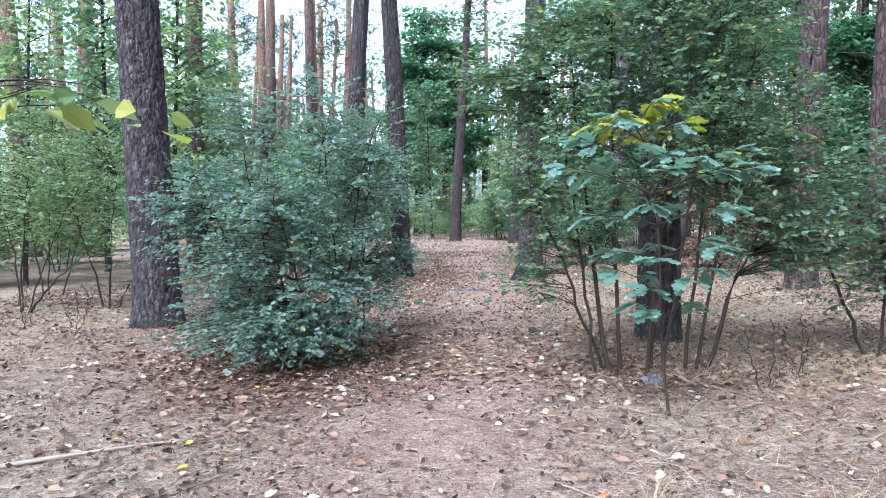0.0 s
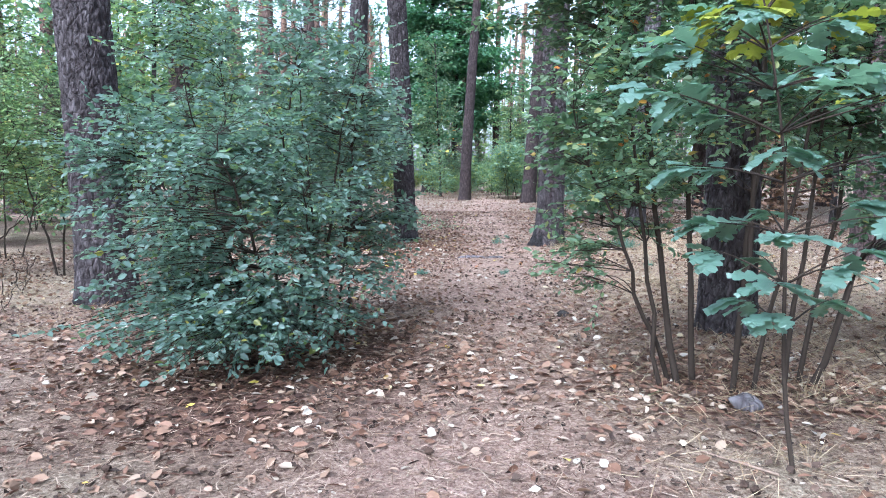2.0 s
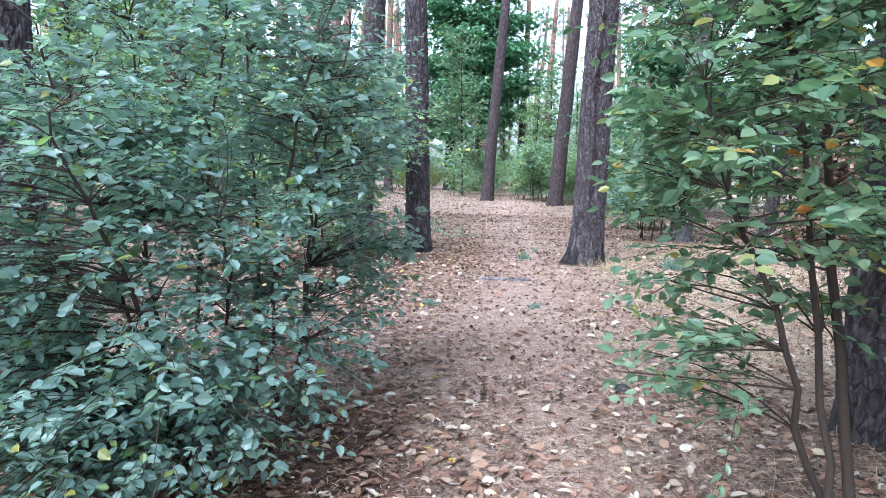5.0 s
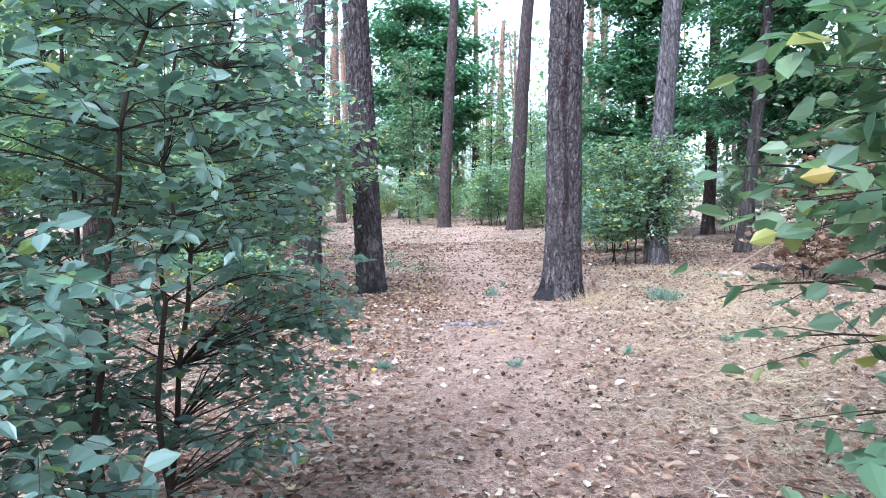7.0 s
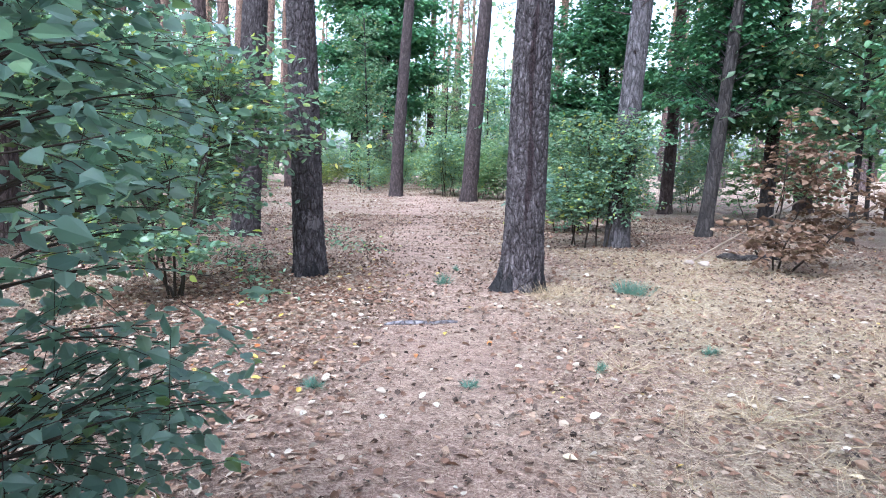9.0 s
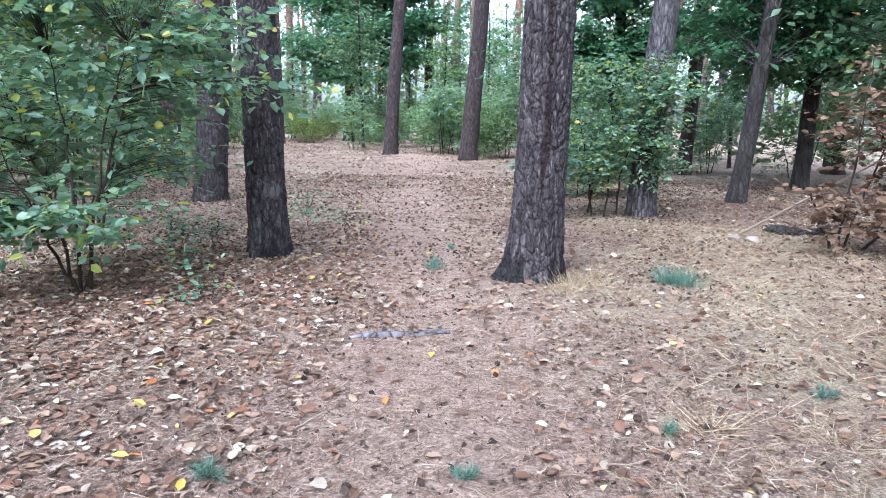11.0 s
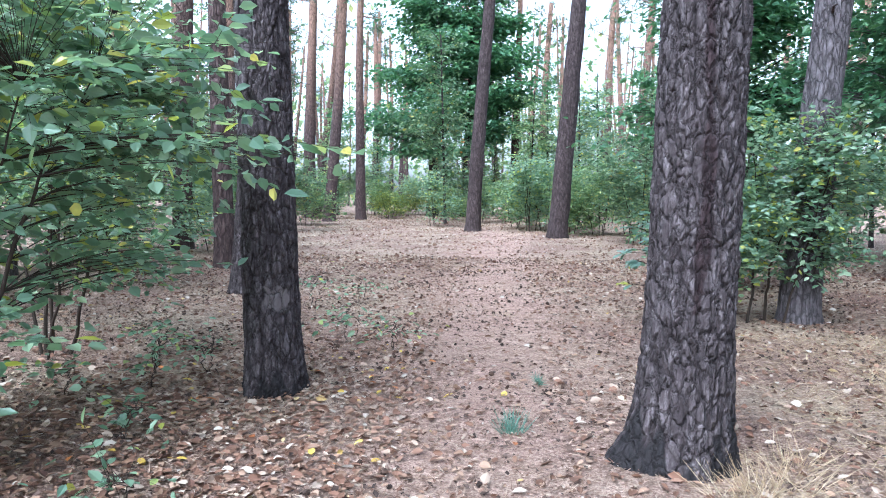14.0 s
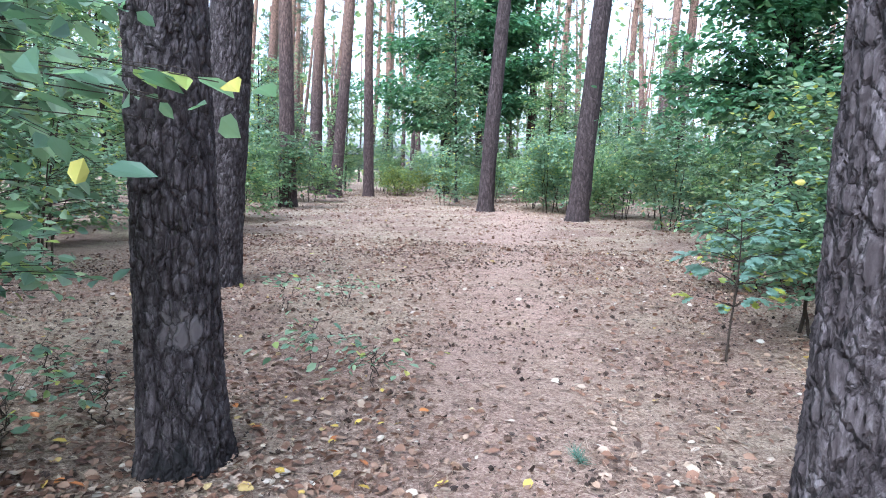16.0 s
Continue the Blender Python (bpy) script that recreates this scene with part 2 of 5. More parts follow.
def ground_mat():
    m, nt, b = node_mat("forest_floor", 0.95, 0.15)
    co = coords(nt)
    fine = noise_tex(nt, 55, 8, co, 0.75)
    mid = noise_tex(nt, 7, 6, co, 0.7)
    broad = noise_tex(nt, 0.55, 4, co)
    needles = ramp(nt, fine, ((0.36, (0.075, 0.04, 0.03)), (0.5, (0.25, 0.165, 0.13)), (0.64, (0.47, 0.355, 0.29))))
    duff = ramp(nt, fine, ((0.3, (0.085, 0.05, 0.036)), (0.55, (0.24, 0.15, 0.11)), (0.75, (0.42, 0.3, 0.23))))
    straw = ramp(nt, fine, ((0.36, (0.15, 0.10, 0.07)), (0.5, (0.335, 0.26, 0.19)), (0.64, (0.54, 0.445, 0.345))))
    col = mix_col(nt, ramp(nt, broad, ((0.42, (0, 0, 0)), (0.6, (1, 1, 1)))), needles, straw)
    worn, duff_shade_attr = nt.nodes.new("ShaderNodeAttribute"), nt.nodes.new("ShaderNodeAttribute")
    worn.attribute_name, duff_shade_attr.attribute_name = "worn", "duff_shade"
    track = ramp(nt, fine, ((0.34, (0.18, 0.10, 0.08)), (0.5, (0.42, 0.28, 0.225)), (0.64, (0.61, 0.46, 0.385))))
    # dark reddish duff, its tone also carrying the shade under bushes
    duff_shade = ramp(nt, fine, ((0.36, (0.03, 0.016, 0.012)), (0.52, (0.12, 0.062, 0.045)), (0.68, (0.27, 0.16, 0.12))))
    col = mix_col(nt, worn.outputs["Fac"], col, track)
    col = mix_col(nt, duff_shade_attr.outputs["Fac"], col, duff_shade)
    col = mix_col(nt, ramp(nt, mid, ((0.55, (0, 0, 0)), (0.68, (1, 1, 1)))), col, duff)
    for sc, amount in ((34, 0.55), (13, 0.35)):
        vo = nt.nodes.new("ShaderNodeTexVoronoi")
        vo.inputs["Scale"].default_value = sc
        warp = nt.nodes.new("ShaderNodeVectorMath")
        warp.operation = "ADD"
        nz = nt.nodes.new("ShaderNodeTexNoise")
        nz.inputs["Scale"].default_value = sc * 0.8
        sc_n = nt.nodes.new("ShaderNodeVectorMath")
        sc_n.operation = "SCALE"
        sc_n.inputs["Scale"].default_value = 3.0 / sc
        nt.links.new(co, nz.inputs["Vector"])
        nt.links.new(nz.outputs["Color"], sc_n.inputs[0])
        nt.links.new(co, warp.inputs[0])
        nt.links.new(sc_n.outputs[0], warp.inputs[1])
        nt.links.new(warp.outputs[0], vo.inputs["Vector"])
        sep = nt.nodes.new("ShaderNodeSeparateColor")
        nt.links.new(vo.outputs["Color"], sep.inputs[0])
        tone = ramp(nt, sep.outputs[0], ((0.0, (0.35, 0.32, 0.32)), (0.25, (0.8, 0.76, 0.74)), (0.75, (1.0, 1.0, 1.0)), (1.0, (1.35, 1.35, 1.35))))
        col = mix_col(nt, amount, col, tone, "MULTIPLY")
    nt.links.new(col, b.inputs["Base Color"])
    bump(nt, b, fine, 1.0, 0.03)
    return m


M_GROUND = ground_mat()

# ---- mesh helpers ----
RNG = np.random.default_rng(7)


def fast_mesh(name, verts, faces, mats, index=None, smooth=False):
    """verts (n,3); faces (m,k) of one size."""
    me = bpy.data.meshes.new(name)
    verts, faces = np.asarray(verts, dtype=np.float32), np.asarray(faces, dtype=np.int32)
    k = faces.shape[1]
    me.vertices.add(len(verts))
    me.vertices.foreach_set("co", verts.ravel())
    me.loops.add(faces.size)
    me.loops.foreach_set("vertex_index", faces.ravel())
    me.polygons.add(len(faces))
    me.polygons.foreach_set("loop_start", np.arange(0, faces.size, k, dtype=np.int32))
    for mt in mats:
        me.materials.append(mt)
    if index is not None:
        me.polygons.foreach_set("material_index", np.asarray(index, dtype=np.int32))
    me.polygons.foreach_set("use_smooth", np.full(len(faces), smooth))
    me.update(calc_edges=True)
    return me


def part(name, mesh, parent, label=""):
    ob = new(name, mesh)
    ob.parent = parent
    if label:
        tagged(ob, label)
    return ob


def thing(name, at, label, category, group="", kind=""):
    ob = new(name)
    ob.matrix_world = pose(*at)
    return tagged(ob, label, category, group, kind)


def tubes(lines, sides=6):
    """Tapered tubes along polylines [(points (n,3), radii (n,))]: verts and quads."""
    V, F, base = [], [], 0
    ang = np.linspace(0, 2 * np.pi, sides, endpoint=False)
    for pts, rad in lines:
        pts, rad = np.asarray(pts, float), np.asarray(rad, float)
        d = np.gradient(pts, axis=0)
        d /= np.linalg.norm(d, axis=1, keepdims=True) + 1e-9
        ref = np.where(np.abs(d[:, 2:3]) > 0.9, np.array([[1.0, 0, 0]]), np.array([[0, 0, 1.0]]))
        u = np.cross(d, ref)
        u /= np.linalg.norm(u, axis=1, keepdims=True) + 1e-9
        v = np.cross(d, u)
        ring = pts[:, None] + rad[:, None, None] * (np.cos(ang)[None, :, None] * u[:, None] + np.sin(ang)[None, :, None] * v[:, None])
        n = len(pts)
        V.append(ring.reshape(-1, 3))
        i, j = np.meshgrid(np.arange(n - 1), np.arange(sides), indexing="ij")
        a, b_ = i * sides + j, i * sides + (j + 1) % sides
        F.append(np.stack([a, b_, b_ + sides, a + sides], -1).reshape(-1, 4) + base)
        base += n * sides
    return np.concatenate(V), np.concatenate(F)


def unit(v):
    return v / (np.linalg.norm(v, axis=-1, keepdims=True) + 1e-9)


# leaf outlines: points (along, across, up) and triangles
OVATE = (np.array([(0, 0, 0), (0.28, 0.27, 0.05), (0.65, 0.25, 0.04), (1, 0, -0.1), (0.65, -0.25, 0.04), (0.28, -0.27, 0.05)]),
         np.array([(0, 3, 1), (1, 3, 2), (0, 5, 3), (5, 4, 3)]))
LOBED = (np.array([(0, 0, 0), (0.22, 0.34, 0.02), (0.3, 0.14, 0.03), (0.62, 0.46, 0), (0.6, 0.16, 0.03), (1.0, 0, -0.1),
                   (0.6, -0.16, 0.03), (0.62, -0.46, 0), (0.3, -0.14, 0.03), (0.22, -0.34, 0.02)]),
         np.array([(0, 2, 1), (0, 8, 2), (0, 9, 8), (2, 4, 3), (2, 6, 4), (2, 8, 6), (8, 7, 6), (4, 6, 5)]))
DIAMOND = (np.array([(0, 0, 0), (0.5, 0.32, 0.05), (1, 0, -0.08), (0.5, -0.32, 0.05)]), np.array([(0, 2, 1), (0, 3, 2)]))
BLADE = (np.array([(0, 0.5, 0), (0, -0.5, 0), (1, 0.15, 0), (1, -0.15, 0)]), np.array([(0, 1, 3), (0, 3, 2)]))


def leaves(pos, along, up, size, shape=OVATE, width=1.0):
    pos, along, up = np.asarray(pos), unit(np.asarray(along)), np.asarray(up)
    side = unit(np.cross(up, along))
    up = np.cross(along, side)
    tv, tf = shape
    size = np.broadcast_to(np.asarray(size, float), (len(pos),))
    w = np.broadcast_to(np.asarray(width, float), (len(pos),))
    V = pos[:, None] + size[:, None, None] * (tv[None, :, 0:1] * along[:, None] + (tv[None, :, 1] * w[:, None])[..., None] * side[:, None] + tv[None, :, 2:3] * up[:, None])
    F = tf[None] + (np.arange(len(pos)) * len(tv))[:, None, None]
    return V.reshape(-1, 3), F.reshape(-1, 3)


def bezier(a, b_, c, n):
    t = np.linspace(0, 1, n)[:, None]
    return (1 - t) ** 2 * a + 2 * t * (1 - t) * b_ + t * t * c


def sample_blobs(blobs, n, rng, shell=0.5):
    """Random points in a union of ellipsoids (cx, cy, cz, rx, ry, rz), more of them towards the outside."""
    vol = np.array([b[3] * b[4] * b[5] for b in blobs])
    k = rng.choice(len(blobs), n, p=vol / vol.sum())
    bb = np.array(blobs)[k]
    d = unit(rng.normal(size=(n, 3)))
    r = rng.random((n, 1)) ** shell
    return bb[:, :3] + d * r * bb[:, 3:]


def shrub(name, at, label, stems, blobs, n_branch, leaf_size, mat, seed, stem_r=0.016, per_twig=9, twigs=3, flat=0.6,
          shape=OVATE, keep=None, bark=None, category="shrub", group="", sparse=0.0, twig_wood=True):
    """A bush: leaning stems, thin branches out to points of its crown, twigs with alternate leaves.
    stems: rows of base x, y and top x, y, z, relative to at; blobs: the crown's ellipsoids."""
    rng = np.random.default_rng(seed)
    root = thing(name, at, label, category, group)
    bark = bark or M_STEM
    nodes, nrad = [], []
    for bx, by, tx, ty, tz in stems:
        a, c = np.array([bx, by, -0.03]), np.array([tx, ty, tz])
        mid = (a + c) / 2 + np.array([rng.normal(0, 0.08), rng.normal(0, 0.08), tz * 0.12])
        p = bezier(a, mid, c, 14)
        p[1:-1] += rng.normal(0, 0.012, (12, 3))
        r = np.linspace(stem_r * rng.uniform(0.8, 1.25), 0.004, 14)
        part("stem", fast_mesh("stem", *tubes([(p, r)], 7), [bark], smooth=True), root)
        nodes.append(p[2:])
        nrad.append(r[2:])
    nodes, nrad = np.concatenate(nodes), np.concatenate(nrad)
    goal = sample_blobs(blobs, n_branch, rng)
    if sparse:
        goal = goal[np.array([noise.noise(Vector(g) * 2.1 + Vector((seed, 0, 0))) for g in goal]) > -0.5 + sparse]
    goal = goal[goal[:, 2] > 0.08]
    lines, P, A, U = [], [], [], []
    for g in goal:
        dist = np.linalg.norm((nodes - g) * np.array([1, 1, 1.5]), axis=1) + np.where(nodes[:, 2] > g[2], 0.4, 0)
        k = int(np.argmin(dist))
        s = nodes[k]
        out = g - s
        L = np.linalg.norm(out)
        p = bezier(s, (s + g) / 2 + np.array([0, 0, 0.12 * L]) + rng.normal(0, 0.04, 3), g, 6)
        if twig_wood or len(P) % (2 * twigs) == 0:
            lines.append((p, np.linspace(min(nrad[k] * 0.6, 0.0045), 0.0016, 6)))
        for q in range(twigs):
            f = rng.uniform(0.35, 1.0)
            o = p[min(5, int(f * 5))]
            dirn = unit(out * np.array([1, 1, 0.4]) / (L + 1e-6) + rng.normal(0, 0.55, 3) * np.array([1, 1, 0.5]))
            tl = rng.uniform(0.16, 0.36) * (leaf_size / 0.05) ** 0.5
            e = o + dirn * tl + np.array([0, 0, -0.03])
            if twig_wood:
                lines.append((np.stack([o, (o + e) / 2 + np.array([0, 0, 0.015]), e]), np.array([0.0015, 0.0012, 0.0008])))
            tt = np.linspace(0.12, 1, per_twig)[:, None]
            pp = o + (e - o) * tt
            sd = np.cross(dirn, (0, 0, 1.0))
            sgn = np.where(np.arange(per_twig) % 2 == 0, 1.0, -1.0)[:, None]
            P.append(pp)
            A.append(dirn * 0.6 + sd * sgn + rng.normal(0, 0.3, (per_twig, 3)) + np.array([0, 0, -0.15]))
            U.append(np.array([0, 0, 1.0]) + rng.normal(0, 1 - flat, (per_twig, 3)))
    P, A, U = np.concatenate(P), np.concatenate(A), np.concatenate(U)
    if keep is not None:
        ok = keep(P + np.array(at[:3]))
        P, A, U = P[ok], A[ok], U[ok]
        lines = [l for l in lines if keep(l[0] + np.array(at[:3])).all()]
    part("twig", fast_mesh("twig", *tubes(lines, 3), [bark], smooth=True), root)["kind"] = "stuff"
    size = leaf_size * rng.uniform(0.6, 1.3, len(P))
    fol = part("foliage", fast_mesh("foliage", *leaves(P, A, U, size, shape, rng.uniform(0.9, 1.25, len(P))), [mat]), root)
    fol["kind"] = "stuff"
    return root


def corridor(p):
    """False inside the trodden gap between the bushes."""
    mid = 0.62 - 0.13 * (p[:, 1] + 7.2)
    return ~((np.abs(p[:, 0] - mid) < 0.42) & (p[:, 2] < 1.85) & (p[:, 1] > -12) & (p[:, 1] < -1.5))


# ---- ground ----
def axis_steps(lo, a, b, hi, fine, coarse):
    return np.unique(np.concatenate([-np.geomspace(-lo, -a + 1e-6, coarse) if a < 0 else np.linspace(lo, a, coarse), np.arange(a, b, fine), np.geomspace(b, hi, coarse)]))


def lie(x, y):
    """Height of the forest floor."""
    x, y = np.asarray(x, float), np.asarray(y, float)
    return 0.014 * np.sin(1.7 * x + 0.6) * np.sin(1.3 * y + 1.1) + 0.008 * np.sin(4.1 * x + 2.0 * y) + 0.006 * np.sin(7.3 * y - 3.1 * x)


gx, gy = axis_steps(-1500, -9, 8, 1500, 0.13, 26), axis_steps(-1500, -15, 14, 1500, 0.13, 26)
GX, GY = np.meshgrid(gx, gy)
GZ = lie(GX, GY) + 0.004 * RNG.random(GX.shape)
nx = len(gx)
ii, jj = np.meshgrid(np.arange(len(gy) - 1), np.arange(nx - 1), indexing="ij")
a0 = ii * nx + jj
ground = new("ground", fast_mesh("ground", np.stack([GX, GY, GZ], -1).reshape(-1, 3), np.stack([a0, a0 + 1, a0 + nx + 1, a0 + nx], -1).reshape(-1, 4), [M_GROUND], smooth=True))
wav = 0.16 * np.sin(GY * 1.1) + 0.1 * np.sin(GY * 2.7 + 1)
blot = 0.5 + 0.25 * np.sin(2.3 * GX + 1.1 * GY) * np.sin(1.9 * GY - 0.7 * GX) + 0.25 * np.sin(5.1 * GX - 2.0 * GY + 1) * np.sin(4.3 * GY + 1.3 * GX)
lane = np.exp(-((GX - 1.0 + 0.13 * (GY + 9) + wav) / (0.75 + 0.3 * (GY > -6.5))) ** 2) * (GY < 25)
# soft patches of duff and painted shade beneath three bushes and a maple
duff_shade_mask = np.exp(-((GX + 0.5) / 1.25) ** 2 - ((GY + 8.0) / 1.5) ** 2) + 0.7 * np.exp(-((GX - 2.3) / 0.9) ** 2 - ((GY + 7.9) / 0.8) ** 2) + 0.2 * np.exp(-((GX + 2.7) / 1.2) ** 2 - ((GY + 0.6) / 2.6) ** 2) + 0.5 * np.exp(-((GX - 5.0) / 2.2) ** 2 - ((GY - 6.0) / 2.5) ** 2)
for key, val in (("worn", lane * (0.5 + 0.5 * blot)), ("duff_shade", np.clip(duff_shade_mask * 1.5 * (0.45 + 0.8 * blot) - 0.15, 0, 0.9))):
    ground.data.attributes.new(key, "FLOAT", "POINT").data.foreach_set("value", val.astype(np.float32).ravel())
tagged(ground, "pinkish brown forest floor of fallen needles and dry litter", "ground", kind="structure")


# ---- pines ----
def cells(u, v, nu, nv, seed):
    """Distance to the edge of jittered bark plates, wrapped round the trunk; and a number for each plate."""
    r = np.random.default_rng(seed)
    jit, ident = r.random((nv + 4, nu, 2)), r.random((nv + 4, nu))
    cu, cv = np.floor(u * nu).astype(int), np.floor(v).astype(int)
    best = np.full(u.shape, 9.0)
    second, idn = best.copy(), best.copy()
    for dv in (-1, 0, 1):
        for du in (-1, 0, 1):
            iu, iv = cu + du, np.clip(cv + dv, 0, nv + 3)
            px, py = iu + jit[iv, iu % nu, 0], cv + dv + jit[iv, iu % nu, 1]
            d = np.hypot(u * nu - px, v - py)
            near = d < best
            second = np.where(near, best, np.minimum(second, d))
            idn = np.where(near, ident[iv, iu % nu], idn)
            best = np.where(near, d, best)
    return second - best, idn


def near_trunk(r0, height, seed, around=100, up=170, flare=0.35, flare_side=0.0, plate=(0.05, 0.15), rest=18.0, streak=None, patch=None, char=0.0, lean=(0, 0)):
    """A pine's trunk with raised bark plates; the upper stem goes on with fewer faces."""
    r = np.random.default_rng(seed)
    z = np.concatenate([np.linspace(-0.12, height, up), np.linspace(height, rest, 14)[1:]])
    th = np.linspace(0, 2 * np.pi, around, endpoint=False)
    T, Z = np.meshgrid(th, z)
    rad = r0 * (1 - 0.55 * np.clip(Z, 0, None) / rest)
    fl = np.exp(-np.clip(Z, 0, None) / 0.22)
    rad = rad * (1 + flare * fl * (0.75 + 0.25 * np.sin(5 * T + seed)) + flare_side * fl * np.clip(np.cos(T - np.pi), 0, 1) ** 2)
    nu = max(6, int(2 * np.pi * r0 / plate[0]))
    wob = 0.25 * np.sin(Z * 5.1 + 2 * T + seed) + 0.2 * np.sin(Z * 11.3 - 3 * T)
    e, idn = cells((T / (2 * np.pi) + 0.012 * np.sin(Z * 3.3 + seed)) % 1.0, (Z + 0.3) / plate[1] + wob * 0.5, nu, int(rest / plate[1]) + 4, seed)
    e2, id2 = cells((T / (2 * np.pi) + 0.01 * np.sin(Z * 5 + seed)) % 1.0, (Z + 0.3) / (plate[1] * 2.6) + wob * 0.3, max(5, nu // 2), int(rest / plate[1]) + 4, seed + 50)
    e = np.minimum(e + 0.03, e2 * 1.7) + r.normal(0, 0.025, e.shape)
    bumpy = np.clip((e - 0.02) / 0.18, 0, 1) ** 0.6
    rad = rad + (bumpy * (0.55 + 0.45 * idn) - 0.7) * 0.025 * (r0 / 0.24) + r.normal(0, 0.0022, rad.shape)
    X = rad * np.cos(T) + lean[0] * Z + 0.02 * np.sin(Z * 0.7 + seed)
    Y = rad * np.sin(T) + lean[1] * Z
    n, m = Z.shape
    i, j = np.meshgrid(np.arange(n - 1), np.arange(m), indexing="ij")
    q = np.stack([i * m + j, i * m + (j + 1) % m, (i + 1) * m + (j + 1) % m, (i + 1) * m + j], -1).reshape(-1, 4)
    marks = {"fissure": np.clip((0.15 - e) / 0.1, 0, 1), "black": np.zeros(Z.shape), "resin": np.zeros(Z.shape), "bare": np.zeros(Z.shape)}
    if char:
        marks["black"] = np.clip((char * (0.6 + 0.5 * np.sin(3 * T + seed) + 0.35 * np.sin(11 * T)) - Z) / 0.05 + e - 0.2, 0, 1)
    if streak:
        a, w, lo, hi = streak
        off = np.abs((T - a + np.pi + 0.09 * np.sin(Z * 3.1)) % (2 * np.pi) - np.pi)
        marks["resin"] = np.clip((w * (0.65 + 0.35 * np.sin(Z * 9) * np.sin(Z * 4.3)) - off) / 0.06 + 0.5 * (e - 0.2), 0, 0.92) * ((Z > lo) & (Z < hi))
    if patch:
        a, w, lo, hi = patch
        off = np.abs((T - a + np.pi) % (2 * np.pi) - np.pi) + 0.05 * np.sin(Z * 70)
        gone = (off < w) & (Z > lo + 0.02 * np.sin(9 * T)) & (Z < hi + 0.02 * np.sin(13 * T))
        marks["bare"], marks["fissure"] = gone * 1.0, np.where(gone, 0, marks["fissure"])
        flat = r0 * (1 - 0.55 * Z / rest) - 0.014
        X, Y = np.where(gone, flat * np.cos(T) + lean[0] * Z, X), np.where(gone, flat * np.sin(T) + lean[1] * Z, Y)
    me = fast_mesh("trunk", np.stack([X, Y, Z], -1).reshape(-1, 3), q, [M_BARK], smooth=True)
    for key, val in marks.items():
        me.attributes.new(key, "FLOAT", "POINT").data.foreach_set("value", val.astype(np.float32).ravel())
    return me


def needle_crown(rng, z0, z1, spread, lean, count, mat=None, tuft=0.42):
    """High pine limbs with tufts of needles: limbs as lines, tufts as leaf rows."""
    lines, P, A, U = [], [], [], []
    for _ in range(count):
        z = rng.uniform(z0, z1)
        s = np.array([lean[0] * z, lean[1] * z, z])
        a = rng.uniform(0, 2 * np.pi)
        L = spread * rng.uniform(0.5, 1.0) * (1.1 - 0.55 * (z - z0) / (z1 - z0 + 1e-6))
        e = s + np.array([np.cos(a) * L, np.sin(a) * L, rng.uniform(0.1, 0.5) * L])
        p = bezier(s, (s + e) / 2 - np.array([0, 0, 0.1 * L]), e, 6)
        lines.append((p, np.linspace(0.045, 0.012, 6)))
        for _k in range(7):
            o = p[rng.integers(2, 6)] + rng.normal(0, 0.28, 3)
            n = 10
            P.append(np.repeat(o[None], n, 0))
            A.append(rng.normal(0, 1, (n, 3)) + np.array([0, 0, 0.25]))
            U.append(rng.normal(0, 1, (n, 3)))
    return lines, np.concatenate(P), np.concatenate(A), np.concatenate(U), tuft


def crown_parts(root, rng, z0, z1, spread, lean, count):
    lines, P, A, U, tuft = needle_crown(rng, z0, z1, spread, lean, count)
    part("limb", fast_mesh("limb", *tubes(lines, 4), [M_FARBARK], smooth=True), root)["kind"] = "stuff"
    c = part("crown", fast_mesh("crown", *leaves(P, A, U, tuft * rng.uniform(0.6, 1.2, len(P)), BLADE, 0.1), [M_NEEDLE]), root)
    c["kind"] = "stuff"


NEAR_PINES = (
    # x, y, radius, seed, label, options
    (0.93, 0.16, 0.235, 3, "thick grey-brown pine trunk with furrowed bark and a dark resin streak", dict(flare=0.28, flare_side=0.6, streak=(-1.52, 0.24, 0.85, 3.6), char=0.26, around=200, up=420, lean=(0.03, 0.0))),
    (-1.85, 0.98, 0.205, 5, "grey-brown pine trunk with a bare patch where bark fell off", dict(flare=0.26, patch=(-0.92, 0.46, 0.62, 0.78), char=0.16, around=190, up=400, lean=(-0.035, 0.0))),
    (-3.39, -5.75, 0.285, 8, "stout dark pine trunk with deeply ridged bark beside a bush", dict(flare=0.22, char=0.08, lean=(-0.028, 0.0))),
    (2.6, -6.4, 0.21, 11, "pine trunk hidden behind a many-stemmed bush", dict(flare=0.2, lean=(0.01, 0.02))),
    (-4.65, 5.75, 0.28, 13, "stout pine trunk rising behind another pine", dict(flare=0.25, lean=(0.075, 0.0))),
)
for x, y, r, seed, label, opt in NEAR_PINES:
    rng = np.random.default_rng(seed)
    pine = thing("pine_tree", (x, y, float(lie(x, y))), label, "tree", "near pines")
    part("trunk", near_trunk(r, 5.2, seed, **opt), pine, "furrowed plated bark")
    crown_parts(pine, rng, 11, 18.5, 2.2, opt.get("lean", (0, 0)), 34)


